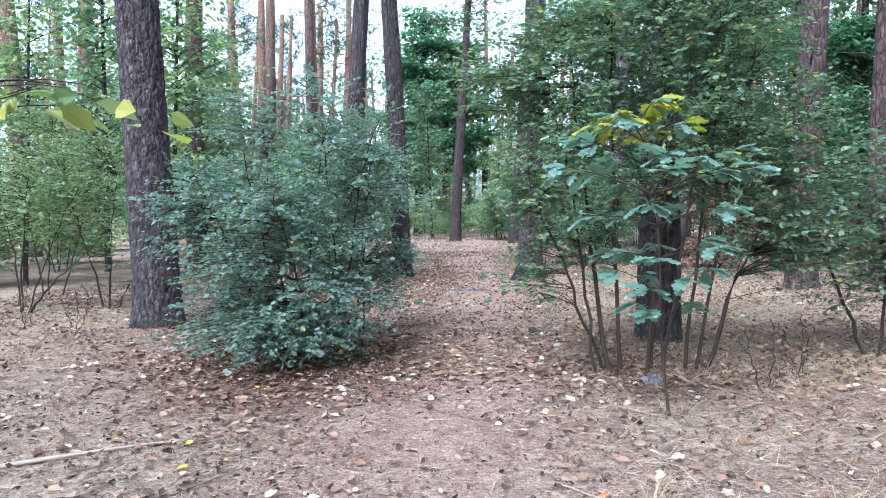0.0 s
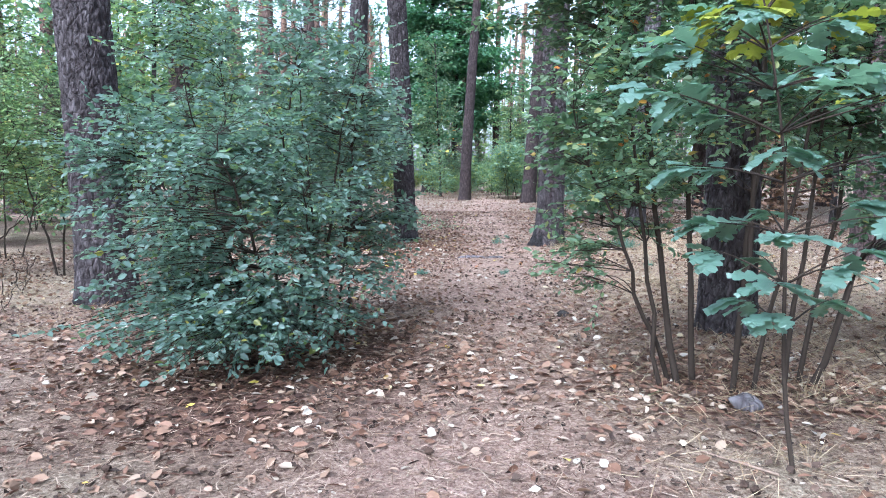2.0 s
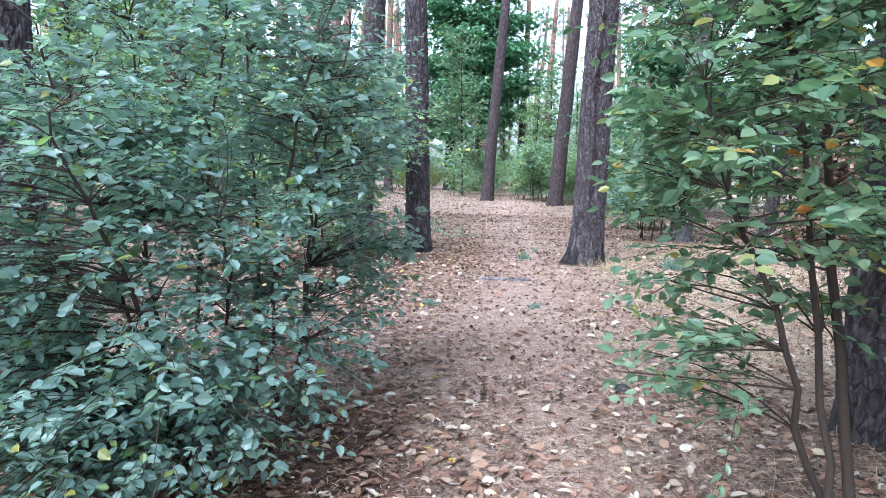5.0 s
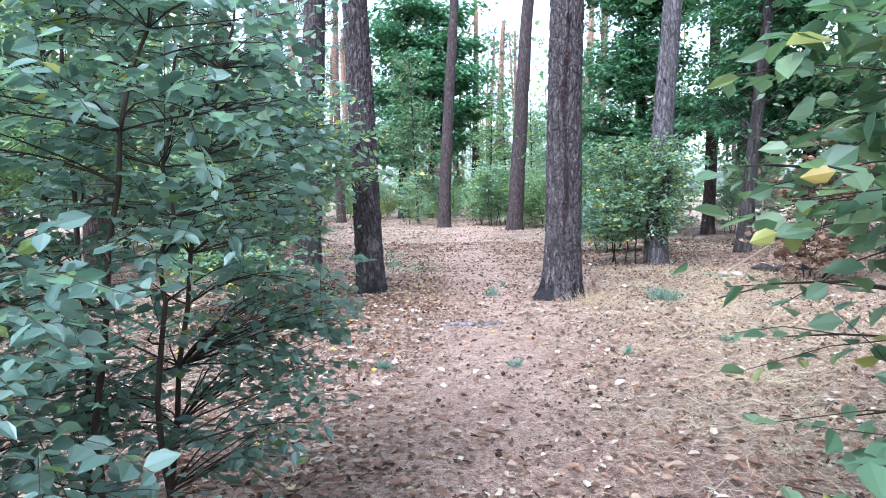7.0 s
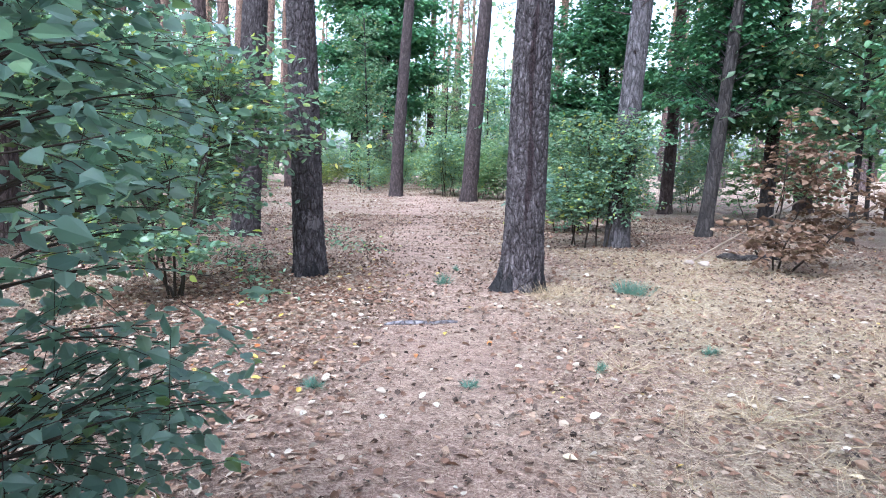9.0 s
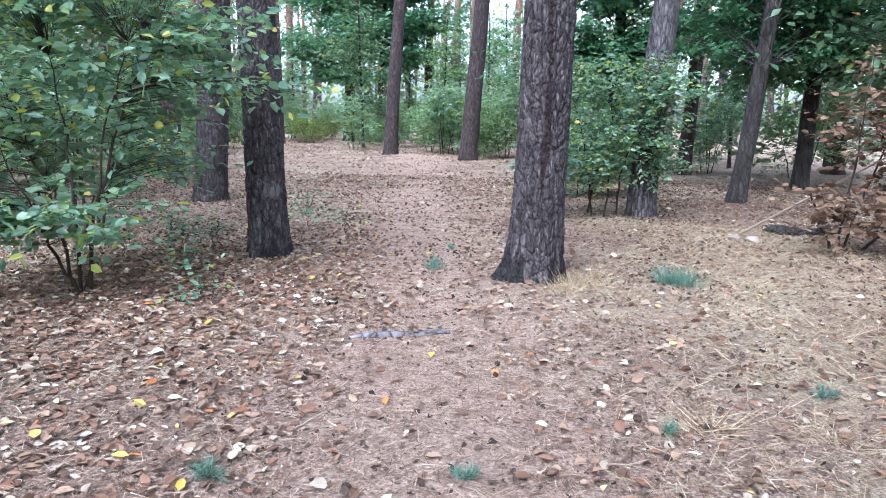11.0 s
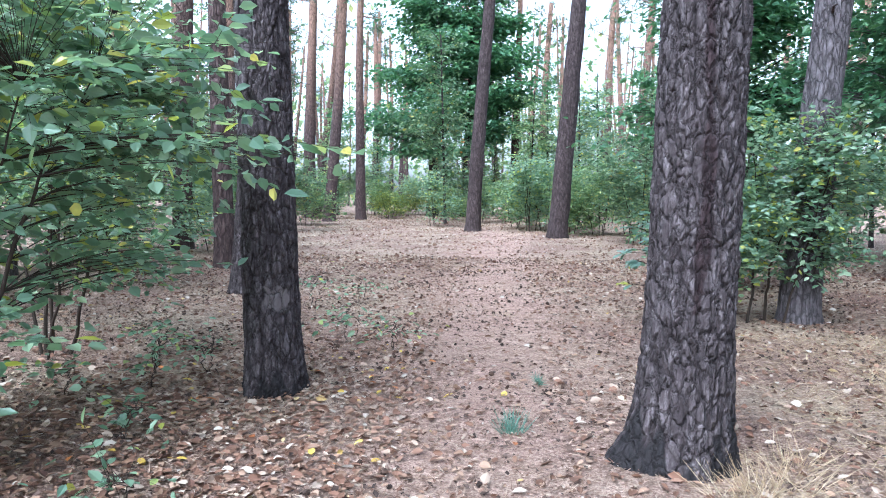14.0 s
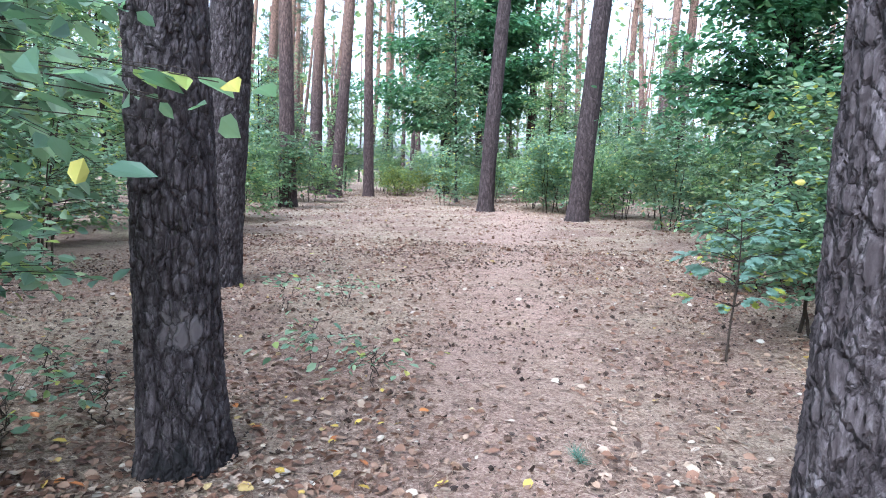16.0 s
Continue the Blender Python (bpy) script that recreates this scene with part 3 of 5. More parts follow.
def simple_trunk(r0, height, seed, lean, mat, sides=13, bend=0.15, flare=0.22):
    rng = np.random.default_rng(seed)
    z = np.concatenate([[-0.2, 0, 0.12, 0.3, 0.6], np.linspace(1.0, height, 26)])
    rad = r0 * (1 - 0.6 * np.clip(z, 0, None) / height) * (1 + flare * np.exp(-np.clip(z, 0, None) / 0.25))
    ph = rng.uniform(0, 6)
    pts = np.stack([lean[0] * z + bend * np.sin(z * 0.22 + ph) - bend * np.sin(ph), lean[1] * z + bend * np.sin(z * 0.17 + ph * 2) - bend * np.sin(ph * 2), z], -1)
    v, f = tubes([(pts, rad)], sides)
    v[:, :2] += rng.normal(0, r0 * 0.035, (len(v), 2))
    return fast_mesh("trunk", v, f, [mat], smooth=True), pts


def far_pine(at, r0, height, seed, lean, label, mat=None, group="background pines", crown=26):
    rng = np.random.default_rng(seed)
    root = thing("pine_tree", at, label, "tree", group)
    me, pts = simple_trunk(r0, height, seed, lean, mat or M_FARBARK)
    part("trunk", me, root)
    stubs = []
    for _ in range(9):
        z = rng.uniform(1.5, height * 0.6)
        a = rng.uniform(0, 2 * np.pi)
        s = np.array([np.interp(z, pts[:, 2], pts[:, 0]), np.interp(z, pts[:, 2], pts[:, 1]), z])
        L = rng.uniform(0.25, 0.9)
        e = s + np.array([np.cos(a) * L, np.sin(a) * L, rng.uniform(-0.15, 0.3)])
        stubs.append((np.stack([s, (s + e) / 2 + rng.normal(0, 0.04, 3), e]), np.array([0.022, 0.014, 0.006])))
    part("dead_branch", fast_mesh("dead_branch", *tubes(stubs, 4), [M_FARBARK], smooth=True), root)["kind"] = "stuff"
    crown_parts(root, rng, height * 0.6, height, 2.0, lean, crown)
    return root


M_PINE = far_pine((-4.43, 23.5, 0), 0.30, 19, 21, (0.05, 0), "slim dark pine trunk leaning slightly beside the path", M_BROWNBARK, group="near pines")
FR_PINE = far_pine((-0.9, 20.0, 0), 0.33, 20, 22, (0.105, 0), "leaning dark brown pine trunk with a dark base", M_BROWNBARK, group="near pines")
far_pine((2.75, 4.95, 0), 0.215, 17, 23, (0.065, 0.01), "pale grey pine trunk standing in a leafy bush", M_GREYBARK, "near pines")
for k, (x, y, r, lx, lab) in enumerate((
        (-17.0, 36.3, 0.42, 0.02, "dark pine trunk at the edge of the clearing"), (-13.6, 31.1, 0.33, 0.05, "dark forked-looking pine trunk beside the path"),
        (-29.7, 50.1, 0.3, 0.08, ""), (-22.3, 40.5, 0.42, 0.05, ""), (-24.6, 47.2, 0.32, 0.09, ""), (-25.9, 52.1, 0.35, 0.02, ""), (-20.5, 45.8, 0.3, 0.1, ""),
        (-5.2, 43.7, 0.3, 0.0, ""), (-4.5, 57.9, 0.45, 0.04, ""), (0.9, 48.0, 0.3, 0.04, ""), (2.4, 40.0, 0.36, 0.05, ""), (3.5, 41.9, 0.38, 0.05, ""),
        (-23.2, 69.3, 0.4, 0.0, ""), (-20.9, 60.6, 0.42, 0.02, ""), (-19.4, 10.5, 0.36, -0.02, ""), (-23.6, 17.4, 0.34, 0.0, ""), (-16.4, 10.3, 0.38, 0.0, ""),
        (-8.3, 3.7, 0.27, 0.03, ""), (-16.4, 22.1, 0.34, 0.02, ""), (-17.1, 27.3, 0.36, 0.0, ""), (-11.7, 22.0, 0.32, 0.02, ""), (-12.9, 34.2, 0.3, 0.02, ""),
        (5.5, -1.2, 0.24, 0.06, ""), (10.6, 10.8, 0.22, 0.06, ""), (6.9, -0.4, 0.2, 0.02, ""), (5.6, 14.2, 0.2, 0.02, ""), (-10.2, 12.5, 0.26, 0.0, ""), (-6.7, 8.6, 0.2, 0.01, ""))):
    far_pine((x, y, 0), r, 17 + (k * 7) % 5, 40 + k, (lx, 0), lab or "tall straight pine with grey foot and orange upper bark", crown=16)

# the wood around, four forms repeated
forms = [far_pine((-30 - 4 * k, 62 + 5 * k, 0), 0.26 + 0.04 * k, 18 + k, 90 + k, (0.02 * k - 0.02, 0.01), "tall straight pine with grey foot and orange upper bark", crown=16) for k in range(4)]
taken = [(o.location.x, o.location.y) for o in scene.objects if o.parent is None and o.name.startswith("pine_tree")]
rng = np.random.default_rng(77)
placed = 0
while placed < 120:
    x, y = rng.uniform(-70, 45), rng.uniform(-32, 100)
    if (-14 < x < 9 and -18 < y < 40) or math.hypot(x, y) > 105 or -26 + (60 - y) * 0.42 < x < -14 + (60 - y) * 0.36 and y < 66:
        continue
    if min((x - a) ** 2 + (y - b) ** 2 for a, b in taken) < 9:
        continue
    taken.append((x, y))
    sc = rng.uniform(0.85, 1.15)
    copy_thing(forms[placed % 4], pose(x, y, 0, rng.uniform(-2, 2), rng.uniform(-2, 2), rng.uniform(0, 360)) @ Matrix.Scale(sc, 4))
    placed += 1


# ---- broadleaf trees ----
def broadleaf(name, at, label, r0, height, lean, blobs, n_branch, leaf, mat, seed, category="tree", shape=OVATE, per_twig=8, twigs=3, group="", trunk_mat=None):
    rng = np.random.default_rng(seed)
    root = thing(name, at, label, category, group)
    me, pts = simple_trunk(r0, height, seed, lean, trunk_mat or M_DARKTRUNK, 12, 0.06, 0.25)
    part("trunk", me, root)
    rough = []
    for cx, cy, cz, rx, ry, rz in blobs:
        rough.append((cx, cy, cz, rx * 0.72, ry * 0.72, rz * 0.8))
        for _ in range(5):
            d = unit(rng.normal(size=3)) * rng.uniform(0.55, 0.95)
            q = rng.uniform(0.28, 0.48)
            rough.append((cx + d[0] * rx, cy + d[1] * ry, cz + d[2] * rz, rx * q * 1.3, ry * q * 1.3, rz * q * 0.7))
    goal = sample_blobs(rough, n_branch, rng, 0.6)
    goal[:, 2] = np.round(goal[:, 2] / 0.55) * 0.55 + rng.normal(0, 0.12, len(goal))
    lines, P, A, U = [], [], [], []
    for g in goal:
        hz = np.hypot(g[0] - lean[0] * g[2], g[1] - lean[1] * g[2])
        z = np.clip(g[2] - 0.45 * hz, 0.22 * height, height - 0.3)
        s = np.array([np.interp(z, pts[:, 2], pts[:, 0]), np.interp(z, pts[:, 2], pts[:, 1]), z])
        p = bezier(s, (s + g) / 2 + np.array([0, 0, 0.12 * hz]), g, 6)
        if len(P) % (3 * twigs) == 0:
            lines.append((p, np.linspace(0.013 + 0.0006 * height, 0.003, 6)))
        for _ in range(twigs):
            o = p[rng.integers(1, 6)]
            d = unit(np.append((g - s)[:2], 0) + np.append(rng.normal(0, 0.7 * hz + 0.2, 2), 0))
            tl = leaf * rng.uniform(2.5, 5.5)
            tt = np.linspace(0.1, 1, per_twig)[:, None]
            pp = o + d * tl * tt + rng.normal(0, leaf * 0.35, (per_twig, 3))
            sd = np.cross(d, (0, 0, 1.0))
            sg = np.where(np.arange(per_twig) % 2 == 0, 1.0, -1.0)[:, None]
            P.append(pp)
            A.append(d * 0.6 + sd * sg + rng.normal(0, 0.35, (per_twig, 3)) + np.array([0, 0, -0.35]))
            U.append(np.array([0, 0, 1.0]) + rng.normal(0, 0.4, (per_twig, 3)))
    P, A, U = np.concatenate(P), np.concatenate(A), np.concatenate(U)
    part("limb", fast_mesh("limb", *tubes(lines, 4), [trunk_mat or M_DARKTRUNK], smooth=True), root)["kind"] = "stuff"
    c = part("crown", fast_mesh("crown", *leaves(P, A, U, leaf * rng.uniform(0.6, 1.25, len(P)), shape), [mat]), root)
    c["kind"] = "stuff"
    return root


broadleaf("maple_tree", (-10.4, 41.2, 0), "dark green maple with layered foliage behind the clearing", 0.36, 18, (0.05, 0),
          [(0.2, 0, 4.6, 4.0, 3.6, 0.5), (-1.2, -1, 6.4, 4.2, 3.6, 0.6), (1.6, -0.6, 7.6, 4.8, 4.0, 0.6), (0.0, 0, 9.4, 4.8, 4.2, 0.7), (1.0, -0.5, 11.3, 4.3, 3.8, 0.7),
           (0.2, 0, 13.2, 3.9, 3.6, 0.8), (1.0, 0, 15.2, 3.3, 3.0, 0.8), (0.8, 0, 17.2, 2.4, 2.2, 0.9)], 800, 0.38, M_MAPLE, 301, shape=DIAMOND)
broadleaf("maple_tree", (-8.3, 41.3, 0), "slender green maple growing beside a larger one", 0.2, 15, (0.04, 0),
          [(1.6, 0, 6.0, 2.8, 2.4, 0.5), (2.4, 0, 8.0, 3.4, 3.0, 0.7), (2.8, -0.5, 10.2, 3.2, 2.8, 0.8), (2.0, 0, 12.6, 3, 2.8, 0.9), (1.6, 0, 14.6, 2.2, 2.0, 0.8)], 460, 0.38, M_MAPLE, 302, shape=DIAMOND)
broadleaf("maple_tree", (4.9, 7.2, 0), "dark leaning broadleaf tree with a shady crown", 0.16, 11, (0.11, 0.05),
          [(1.2, 1.6, 4.6, 2.2, 2.0, 0.9), (0.2, 3.0, 3.4, 2.0, 1.6, 0.7), (2.8, 2.6, 3.2, 2.0, 1.8, 0.8), (1.0, 1.8, 6.4, 2.4, 2.2, 1.0), (1.2, 1.2, 8.4, 2.2, 2.0, 1.0), (0.2, 0.8, 5.4, 1.6, 1.4, 0.5)], 820, 0.15, M_MAPLE, 303)
broadleaf("maple_tree", (3.3, 12.6, 0), "dense dark green maple with low spreading boughs", 0.17, 13, (0.03, 0),
          [(0.2, 0, 5.4, 2.5, 2.3, 0.9), (-0.4, -0.4, 2.8, 2.0, 1.8, 0.6), (1.8, 0.2, 3.8, 2.1, 1.8, 0.8), (-0.2, 0, 7.4, 2.4, 2.2, 1.0), (0.2, 0, 9.4, 2.2, 2.0, 1.0), (0.4, 0, 11.4, 1.8, 1.7, 0.9), (-1.4, -1.4, 2.5, 1.3, 1.1, 0.5), (-1.2, -1.2, 3.7, 1.4, 1.2, 0.6), (-0.9, -1.0, 4.8, 1.5, 1.3, 0.6)], 1300, 0.17, M_MAPLE, 304)
broadleaf("maple_tree", (7.2, 10.2, 0), "dense dark green maple in the shade", 0.18, 12, (0.03, 0),
          [(0, 0, 4.2, 2.6, 2.3, 1.1), (-1, -0.8, 2.4, 1.8, 1.6, 0.6), (1.2, -1, 2.8, 1.8, 1.6, 0.8), (0, 0, 6.4, 2.7, 2.4, 1.1), (0.2, 0, 8.6, 2.5, 2.2, 1.1), (0.2, 0, 10.6, 2.0, 1.8, 0.9)], 900, 0.17, M_MAPLE, 305)
broadleaf("maple_tree", (8.4, 4.0, 0), "dark green young maple beside withered brush", 0.12, 9, (0.0, 0),
          [(0, 0, 3.2, 2.0, 1.8, 1.1), (-0.8, -0.4, 1.8, 1.5, 1.3, 0.6), (0, 0, 5.2, 2.1, 1.9, 1.1), (0, 0, 7.2, 1.8, 1.6, 1.0)], 560, 0.15, M_MAPLE, 306)

# ---- bushes along the path ----
shrub("bush", (-0.75, -7.3, 0), "large dense blue-green bush with small oval leaves beside the path",
      [(-0.25, 0.05, -0.4, -0.5, 1.9), (-0.1, 0.1, 0.2, 0.1, 2.3), (0.35, 0.12, 0.6, 0.2, 2.1), (-0.3, -0.05, -1.0, -0.2, 1.6), (0.1, -0.1, 0.1, -1.0, 1.5), (0.42, 0.25, 0.55, 0.25, 1.8), (0.2, 0.2, -0.1, 0.6, 2.6), (-0.2, 0.1, -0.6, 0.4, 2.4), (0.1, 0, 0.5, -0.6, 1.2), (0.3, 0.4, 0.45, 1.0, 2.3)],
      [(-0.3, -0.2, 1.15, 1.25, 1.15, 0.72), (0.25, -0.4, 0.6, 0.95, 1.15, 0.42), (-0.4, -0.75, 0.42, 0.75, 0.6, 0.3), (0.35, 0.2, 1.6, 0.85, 0.8, 0.6), (-0.7, 0.1, 1.35, 0.9, 0.8, 0.5), (0.1, 0.3, 2.15, 0.7, 0.6, 0.55), (0.55, 0.9, 0.9, 0.5, 0.7, 0.5), (-0.9, 0.2, 2.1, 0.7, 0.6, 0.6), (0.1, -1.15, 0.38, 0.85, 0.5, 0.3), (-1.1, -0.3, 1.35, 0.6, 0.6, 0.5), (-0.5, -1.0, 0.75, 0.6, 0.5, 0.35), (0.1, -1.25, 0.3, 0.8, 0.45, 0.22), (-0.4, -1.2, 0.28, 0.7, 0.4, 0.2), (0.5, -0.8, 0.35, 0.6, 0.6, 0.25), (0.45, 0.95, 1.4, 0.42, 0.6, 0.7), (0.2, 1.1, 2.0, 0.5, 0.6, 0.5)],
      1500, 0.05, M_LEAF_A, 401, per_twig=9, twigs=3, keep=corridor, sparse=0.31, flat=0.42, stem_r=0.013)
shrub("bush", (2.3, -7.85, 0), "tall many-stemmed bush with bare lower stems and small green leaves",
      [(-0.38, -0.07, -0.75, 0.1, 2.4), (-0.32, 0.05, -0.9, -0.3, 1.6), (-0.19, 0.03, -0.25, 0.1, 3.2), (0, -0.14, 0.15, -0.2, 3.0), (0.05, 0.05, 0.3, 0.3, 3.2), (0.12, -0.1, 0.5, -0.3, 2.6), (0.3, -0.04, 0.75, 0.2, 2.8), (0.44, 0, 1.3, 0.1, 2.2), (0.40, 0.06, 1.0, 0.4, 2.9), (-0.28, -0.02, -0.6, 0.4, 2.9)],
      [(0.1, 0.15, 2.2, 1.35, 1.0, 1.05), (-0.65, 0.0, 1.5, 0.7, 0.75, 0.75), (1.0, 0.2, 1.5, 0.85, 0.8, 0.75), (0.2, 0.1, 3.0, 1.3, 1.0, 0.7), (-0.85, -0.1, 0.85, 0.4, 0.45, 0.3), (1.3, 0.3, 1.0, 0.6, 0.6, 0.4), (-1.2, 0.3, 2.4, 0.7, 0.7, 0.35), (-0.9, -0.2, 1.45, 0.32, 0.4, 0.5), (-0.95, 0.6, 2.7, 0.8, 0.7, 0.6)],
      1250, 0.05, M_LEAF_B, 402, sparse=0.2, per_twig=9, twigs=3, keep=corridor, stem_r=0.017, flat=0.45)
shrub("bush", (-2.85, -0.84, 0), "spreading bush with pale blue-green leaves in low tiers",
      [(0, 0, -0.1, 0, 1.9), (0.06, 0.03, 0.5, 0.1, 2.0), (-0.08, 0.04, -0.8, 0.3, 1.8), (0.02, -0.05, -0.2, -0.5, 1.2), (0.0, 0.05, 0.4, 0.7, 2.1)],
      [(-0.1, -0.25, 0.72, 0.95, 0.7, 0.26), (-0.3, -0.5, 0.62, 0.9, 0.6, 0.18), (-0.9, -0.2, 0.8, 0.8, 0.6, 0.25), (0.1, 0.2, 1.9, 1.0, 0.9, 0.55), (-0.8, 0.3, 1.5, 0.8, 0.7, 0.6), (0.75, 0.6, 2.05, 0.75, 0.6, 0.3), (1.25, 0.95, 1.75, 0.45, 0.5, 0.2), (1.45, 0.35, 2.1, 0.5, 0.5, 0.25), (-0.5, 0.9, 1.2, 0.8, 0.8, 0.5), *[(1.72, 0.5, 1.66, 0.40, 0.22, 0.09)] * 12, (-0.3, -0.35, 0.7, 1.0, 0.7, 0.3), (-0.2, -0.2, 2.6, 1.1, 0.8, 0.6), (0.5, 0.3, 2.75, 0.9, 0.7, 0.5), (-0.4, -0.2, 1.35, 0.7, 0.6, 0.35), (0.45, 1.3, 1.75, 0.75, 0.6, 0.5), (0.2, 1.6, 1.0, 0.7, 0.5, 0.35), (0.7, 0.95, 2.35, 0.6, 0.5, 0.35)],
      580, 0.098, M_LEAF_C, 403, per_twig=6, twigs=2, flat=0.35, sparse=0.1)
shrub("bush", (-4.3, 1.5, 0), "loose green bush with thin dark stems and turning leaves",
      [(0, 0, 0.1, 0, 2.2), (0.1, 0.1, 0.8, 0.1, 2.3), (-0.1, 0, -0.8, 0.3, 2.1), (0.05, -0.1, 0.5, -0.5, 1.9), (-0.15, 0.1, -0.4, 0.6, 2.5)],
      [(0.2, 0, 1.7, 1.4, 1.0, 0.8), (-0.5, 0.3, 2.3, 1.2, 1.0, 0.6), (0.8, -0.2, 1.0, 0.8, 0.6, 0.4), (0.3, 0, 3.0, 1.3, 1.0, 0.6)],
      290, 0.08, M_LEAF_C, 404, per_twig=6, twigs=3, sparse=0.3, flat=0.4)
shrub("bush", (-7.2, 5.2, 0), "tall thicket bush with many dark stems",
      [(0, 0, 0.1, 0, 2.9), (0.3, 0.1, 0.9, 0.1, 2.6), (-0.3, 0, -0.9, 0.3, 2.6), (0.5, -0.2, 1.2, -0.5, 2.2), (-0.5, 0.3, -1.2, 0.6, 2.5), (0.2, 0.4, 0.3, 0.9, 3.0)],
      [(0, 0, 2.2, 2.0, 1.4, 1.2), (1.2, 0.2, 1.2, 1.2, 1.0, 0.7), (-1.0, 0.2, 1.2, 1.2, 1.0, 0.7)],
      260, 0.08, M_LEAF_C, 405, per_twig=6, twigs=3, sparse=0.2)
shrub("bush", (2.15, 4.75, 0), "leafy bush growing round a pine's foot",
      [(0, 0, 0.0, 0, 1.9), (-0.15, 0.3, -0.5, 0.2, 1.7), (0.35, -0.1, 0.8, -0.3, 1.9), (-0.2, 0.45, 0.1, 0.6, 2.2), (0.2, 0.1, 0.4, -0.4, 1.3)],
      [(0.1, 0, 1.2, 1.0, 0.8, 0.75), (0.6, -0.2, 1.9, 0.8, 0.7, 0.6), (-0.45, 0.1, 0.7, 0.6, 0.6, 0.35), (-0.2, 0.2, 2.0, 0.6, 0.5, 0.5), (0.75, -0.35, 0.85, 0.5, 0.4, 0.45)],
      480, 0.075, M_LEAF_C, 406, per_twig=7, twigs=3, sparse=0.22, flat=0.4)
shrub("bush", (2.0, 7.6, 0), "leafy green bush at the edge of the clearing",
      [(0, 0, 0.0, 0, 1.3), (0.3, 0.2, 0.6, 0.2, 1.5), (-0.2, 0.1, -0.4, 0.1, 1.0)], [(0.2, 0, 0.8, 1.1, 0.9, 0.6), (0.9, 0.2, 1.1, 0.9, 0.9, 0.7)],
      380, 0.08, M_LEAF_C, 407, per_twig=8, twigs=3)
shrub("withered_bush", (4.6, 2.4, 0), "withered brown sapling with drooping dead leaves",
      [(0, 0, 0.0, -0.3, 2.2), (0.1, 0.1, 0.7, 0.1, 1.9), (-0.1, 0, -0.7, -0.4, 1.1), (0.2, -0.1, 1.0, -0.7, 1.0)],
      [(0.2, -0.2, 1.6, 0.7, 0.5, 0.7), (-0.1, -0.6, 0.5, 0.9, 0.6, 0.35), (0.9, -0.2, 0.9, 0.6, 0.6, 0.6)],
      130, 0.10, M_DEADLEAF, 408, per_twig=7, twigs=2, flat=0.1)
shrub("bush", (-6.1, -4.9, 0), "thin bush with sparse olive leaves and a crooked stem",
      [(0, 0, 0.3, 0, 2.4), (0.05, 0.05, 0.9, 0.2, 1.9), (0, 0, -0.6, 0.2, 2.0), (0.1, 0, 1.2, -0.1, 0.9)],
      [(0.2, 0, 1.9, 1.2, 0.9, 0.8), (0.9, 0, 1.1, 0.8, 0.6, 0.3), (-0.6, 0.2, 1.2, 0.8, 0.7, 0.6)],
      210, 0.065, M_BUSH, 409, per_twig=6, twigs=2)
shrub("bush", (-5.2, -4.2, 0), "sparse bush with grey-green leaves over dry litter",
      [(0, 0, 0.2, 0, 2.0), (0.1, 0.1, 0.7, 0.2, 1.7), (-0.1, 0, -0.8, 0.2, 1.9)],
      [(0, 0, 1.5, 1.1, 0.9, 0.9), (-0.4, 0, 2.4, 1.1, 0.9, 0.7)],
      230, 0.06, M_BUSH, 410, per_twig=7, twigs=2)
shrub("bush", (4.4, -6.9, 0), "green bush with fine leaves beyond the many-stemmed bush",
      [(0, 0, 0.2, 0, 1.9), (0.1, 0.1, 0.7, 0.2, 1.6), (-0.1, 0, -0.6, 0.2, 1.7)],
      [(0, 0, 1.3, 1.0, 0.8, 0.7), (0.3, 0, 0.8, 0.9, 0.7, 0.4)],
      330, 0.06, M_LEAF_B, 411, sparse=0.2, per_twig=8, twigs=2)

shrub("young_tree", (-0.85, -12.45, 0), "thin sapling whose bough of yellow leaves hangs over the litter",
      [(0, 0, 0.3, 0.1, 2.4), (0.02, 0, 1.0, 0.4, 1.75)], [(1.3, 0.45, 1.62, 0.16, 0.15, 0.07), (1.32, 0.42, 1.62, 0.12, 0.15, 0.05), (0.2, 0.1, 2.2, 0.15, 0.15, 0.12)],
      26, 0.1, M_YELLOW, 412, per_twig=4, twigs=1, flat=0.1, twig_wood=False, category="sapling")
shrub("bush", (-7.6, -2.6, 0), "airy bush with pale olive leaves over dry litter",
      [(0, 0, 0.2, 0, 2.9), (0.2, 0.1, 0.9, 0.2, 2.5), (-0.1, 0, -0.9, 0.2, 2.7)], [(0, 0, 2.0, 1.6, 1.2, 1.2), (0.2, 0, 3.2, 1.3, 1.1, 0.8)],
      260, 0.07, M_BUSH, 413, per_twig=7, twigs=2)

